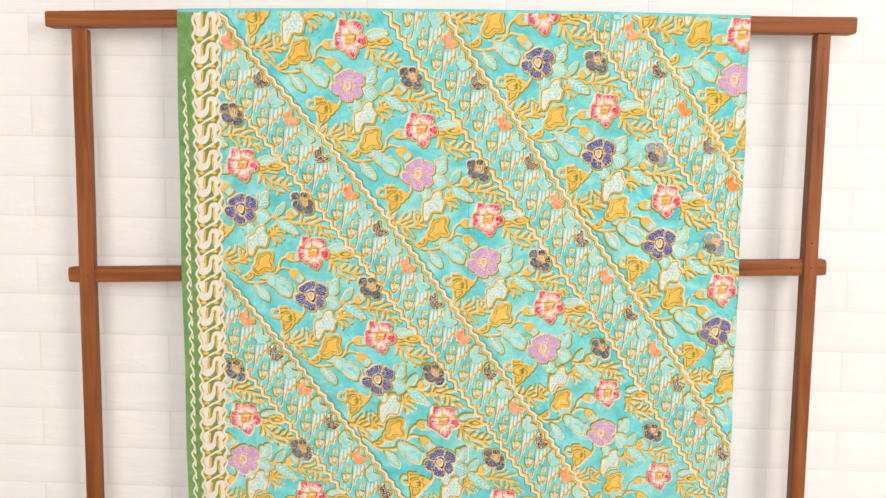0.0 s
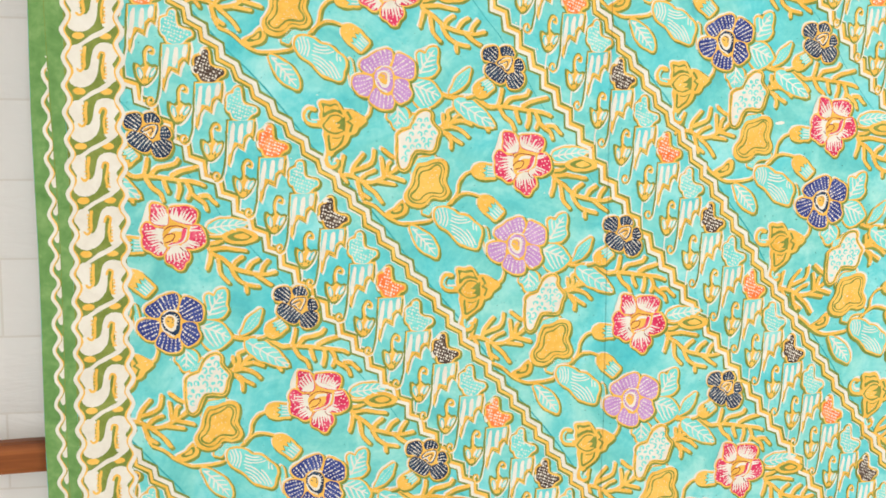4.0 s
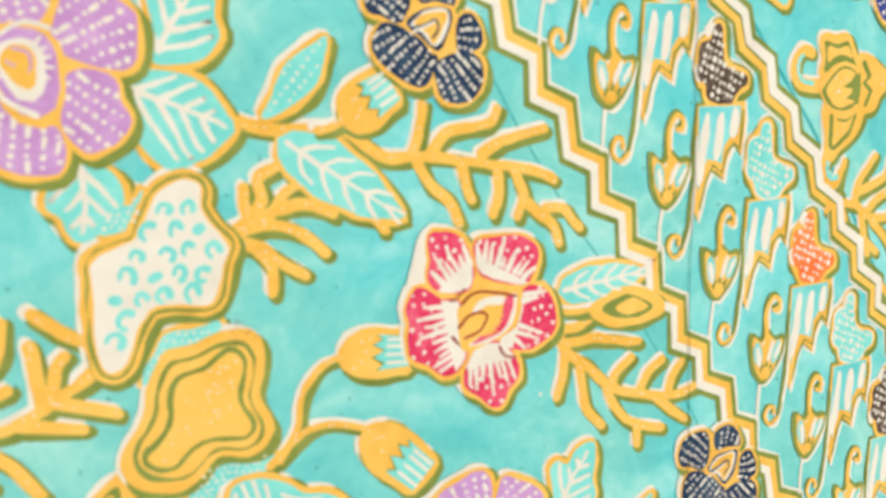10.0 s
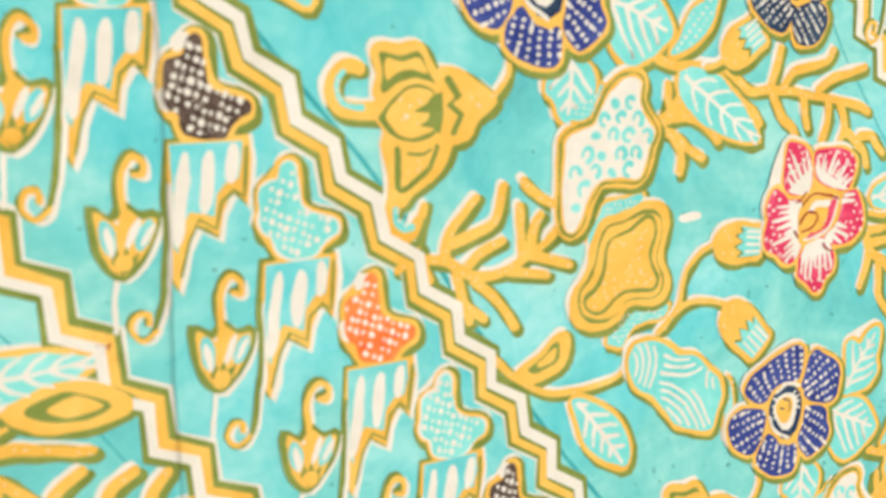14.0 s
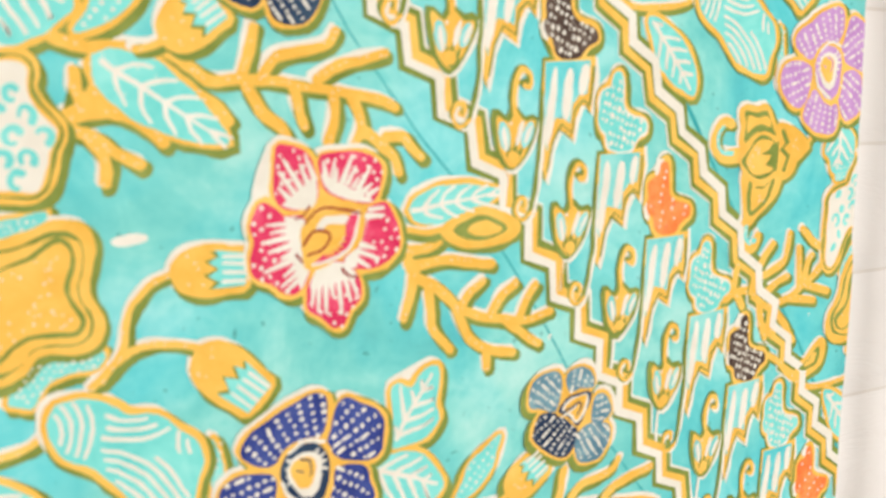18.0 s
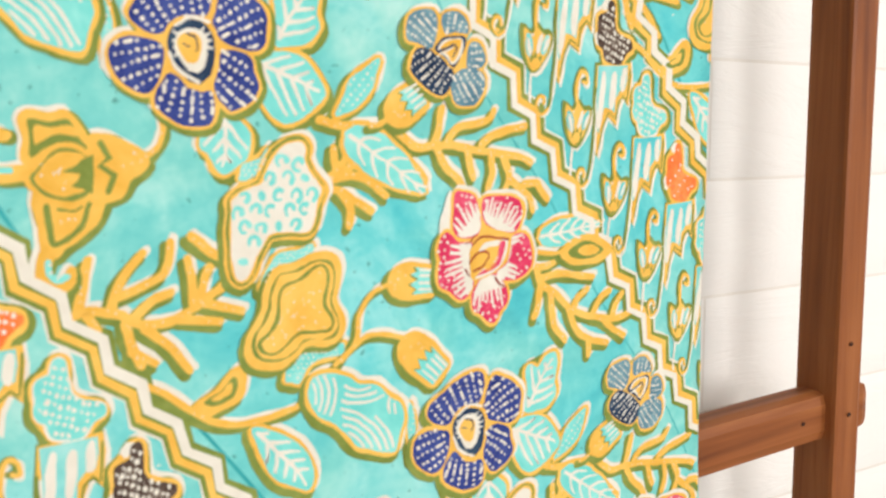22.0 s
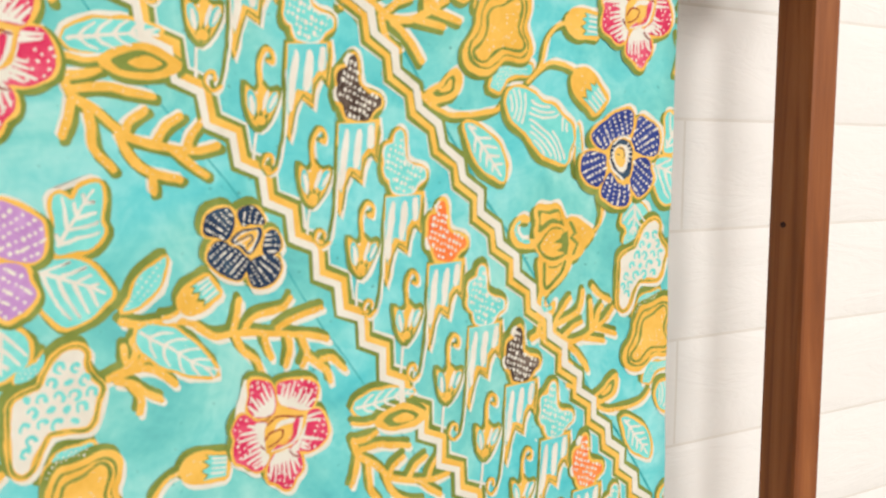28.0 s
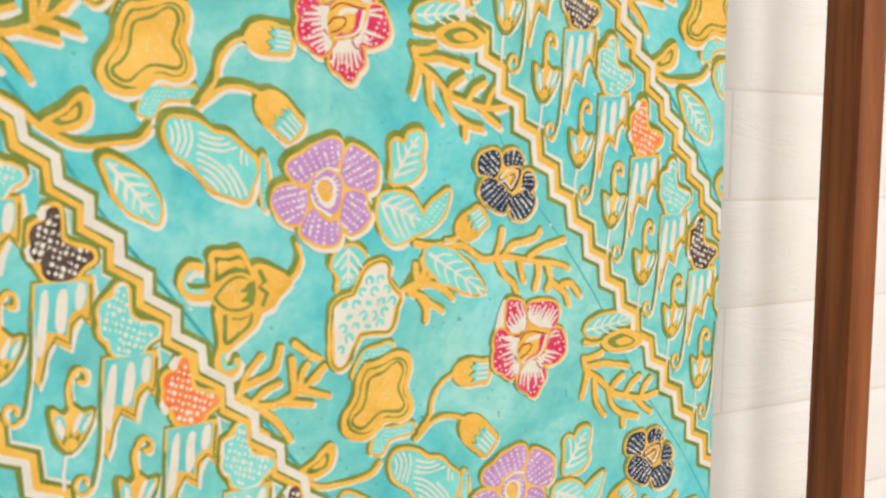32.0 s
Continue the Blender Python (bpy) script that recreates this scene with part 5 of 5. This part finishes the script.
def border():
    n = 80
    zs = [ZB + (ZT - 0.007 - ZB) * k / n for k in range(n + 1)]
    under, upper, inner, fold = Motif(margin=0.0003), Motif(margin=0.0003), Motif(margin=0.0003), Motif(margin=0.0003)
    for k in range(n):
        za, zb = zs[k], zs[k + 1]
        xa, xb = left_edge(za) * 1000, left_edge(zb) * 1000
        ha, hb = hem(za), hem(zb)
        # fold is an olive hairline: the shade along the upper layer's edge, painted on
        for m, dye_index, layer, a0, b0, a1, b1 in ((under, GRE, 9, 0.3, 0.3, ha + 3, hb + 3), (upper, GRE, 13, ha, hb, 30, 30), (inner, OLI, 13.02, 30, 30, 78, 78), (fold, OLI, 13.3, ha - 0.1, hb - 0.1, ha + 0.5, hb + 0.5)):
            m.faces.append((dye_index, layer * 0.15, [(xa + a0, za * 1000), (xa + a1, za * 1000), (xb + b1, zb * 1000), (xb + b0, zb * 1000)]))
    low = under.lay("border_under_layer", (0, 0), label="green under-layer peeking out beside the border")
    up = upper.lay("border_ground", (0, 0), label="leaf-green border ground")
    inner.lay("olive_ground", (0, 0), parent=up)
    fold.lay("edge_shade_line", (0, 0), parent=up)

    def strand(name, centre, amp, period, phase, bands, label, stop=ZT - 0.006, parent=None):
        line = []
        z = ZB
        while z < stop:
            x = left_edge(z) * 1000 + centre + amp * math.sin(2 * math.pi * z / period + phase) + 0.4 * math.sin(z * 90)
            line.append(Vector((x, z * 1000)))
            z += 0.0025
        whole = parent
        for dye_index, layer, off, w in bands:
            m = Motif(margin=0.0003)
            ribbon(m, dye_index, layer, [p + Vector((off, 0)) for p in line], w)
            ob = m.lay(name if whole is parent else {OLI: "olive_line", YEL: "mustard_line", WHITE: "cream_line"}[dye_index], (0, 0), label=label if whole is parent else "", parent=whole)
            whole = ob if whole is parent else whole

    strand("border_strand", 13.6, 2.8, 0.0255, 0.0, ((WHITE, 11, 0.0, 2.8), (OLI, 9.6, 1.8, 2.0), (YEL, 10.2, 1.0, 2.4)), "wavy cream and mustard strand", 1.285)
    z = ZB + 0.01
    while z < 1.285:
        m = Motif(margin=0.0003)
        m.add(WHITE, 9.4, oval((left_edge(z) * 1000 + 17.6, z * 1000), 3.0, 8.0))
        m.lay("lens_motif", (0, 0), label="cream lens between the waves")
        z += 0.0255
    for centre, phase, name in ((31.5, 0.0, "border_wave"), (78.5, math.pi, "border_wave")):
        inward = 1 if centre < 50 else -1
        strand(name, centre, 2.7, 0.0248, phase, ((WHITE, 16.5, 0.0, 3.4), (OLI, 14, 3.0 * inward, 3.2), (YEL, 15, 1.6 * inward, 3.4)), "scalloped cream and mustard edge line")
    z = ZB + 0.012
    while z < 1.43:
        m = Motif(margin=0.0003)
        x = left_edge(min(z, 1.39)) * 1000 + 55
        m.add(WHITE, 14.5, curve([(-20, 17), (-13, 19.5), (-8.6, 17), (-10, 8), (-9.6, -1), (-6, -3), (-2.4, 1), (-0.6, 10), (3, 19), (12, 22), (21, 18), (22, 10), (17, 3), (21, -5), (19.4, -12.6), (11.6, -14.6), (8.4, -11), (10.4, -4), (9.8, 6), (10, 11), (6.4, 11.6), (5, 4), (3.4, -8), (-3, -16), (-12, -19), (-20, -15.4), (-22, -7), (-17.4, 0), (-22, 8)], True, 2))
        m.stroke(WHITE, 14.6, [(18, -11), (9.5, -18), (-2, -24), (-12, -31)], 4.6, 3.4)
        m.stroke(OLI, 14.2, [(17, -14), (9.5, -20), (-2, -26.4), (-12, -33)], 4.6, 3.4)
        m.stroke(YEL, 15.6, [(-6.6, 17), (-7.6, 8), (-7.6, -0.6), (-11, -4), (-13.6, -2)], 2.9, 2.0)
        m.stroke(YEL, 15.6, [(4.6, 8), (6.6, 12.6), (10, 11.4), (9, 5), (8, -2), (9, -10)], 2.0, 2.6)
        m.stroke(OLI, 15.2, [(6.6, -1), (7.4, -8), (4, -14.4)], 1.6, 4.2)
        m.dots(YEL, 15.8, [(-9.6, 14 - 3.3 * k) for k in range(5)], 1.2)
        m.dots(YEL, 15.8, [(10.8, 3 - 3.2 * k) for k in range(5)], 1.1)
        m.add(OLI, 14.1, oval((-13, -22.5), 7, 4.2), oval((10, -22), 7, 4.0))
        m.add(YEL, 14.3, oval((-12.5, -22.4), 5.6, 3.2), oval((11, -22), 5.4, 3.0))
        m.lay("border_scroll", (x / 1000, z), 1.0, 1.0, 0.0, "cream S-shaped scroll with mustard combs")
        z += 0.0497


border()

# ---- small accidents of the dyeing ----
spot = Motif()
spot.add(WHITE, 1.5, oval((0, 0), 5.2, 1.9, 0.06))
spot.lay("undyed_spot", (0.2078, 1.2332), label="cream spot that took no dye")
for x, z in ((-0.151, 1.194), (0.003, 1.205)):
    rust = Motif()
    rust.dots(DRE, 9, [(rng.gauss(0, 2.0), rng.gauss(0, 2.4)) for k in range(16)], 0.28)
    rust.lay("rust_stain", (x, z), label="speckled rust stain")

for k in range(70):
    drop = Motif()
    drop.add(WHITE, 0.6, oval((0, 0), rng.uniform(0.5, 1.2), rng.uniform(0.4, 0.8), rng.uniform(0, 3)))
    drop.lay("wax_drop", (rng.uniform(-0.43, 0.5), rng.uniform(0.4, 1.36)))

# ---- embossed bricks of the wall panels ----
def brick_mesh(w, h, seed):
    """A shallow pillow of foam with a rough face and rounded rim."""
    nx, ny = 16, 8
    verts, faces = [], []
    for j in range(ny + 1):
        for i in range(nx + 1):
            u, v = i / nx, j / ny
            x, z = (u - 0.5) * w, (v - 0.5) * h
            ex, ez = min(u, 1 - u) * w, min(v, 1 - v) * h
            rim = min(1.0, min(ex, ez) / 0.004)
            up = 0.0019 * rim ** 0.5 + (0.0014 * noise.noise(Vector((x * 16 + seed, z * 55, seed * 3))) if rim >= 1 else 0)
            verts.append((x, -up, z))
    for j in range(ny):
        for i in range(nx):
            a = j * (nx + 1) + i
            faces.append((a, a + 1, a + nx + 2, a + nx + 1))
    me = bpy.data.meshes.new("brick")
    me.from_pydata(verts, [], faces)
    me.materials.append(BRICK)
    me.polygons.foreach_set("use_smooth", [True] * len(me.polygons))
    return me


BW, BH = 0.27, 0.0802
MESHES = [brick_mesh(BW - 0.0022, BH - 0.0022, s * 1.7) for s in range(7)]
for row in range(3, 22):
    for col in range(-5, 6):
        x = col * BW + (BW / 2 if row % 2 else 0) + 0.086
        ob = new("brick", MESHES[(row * 5 + col * 3) % 7])
        ob.parent = wall
        ob.location = (x, WALL_Y + 0.0058, 0.048 + (row + 0.5) * BH)
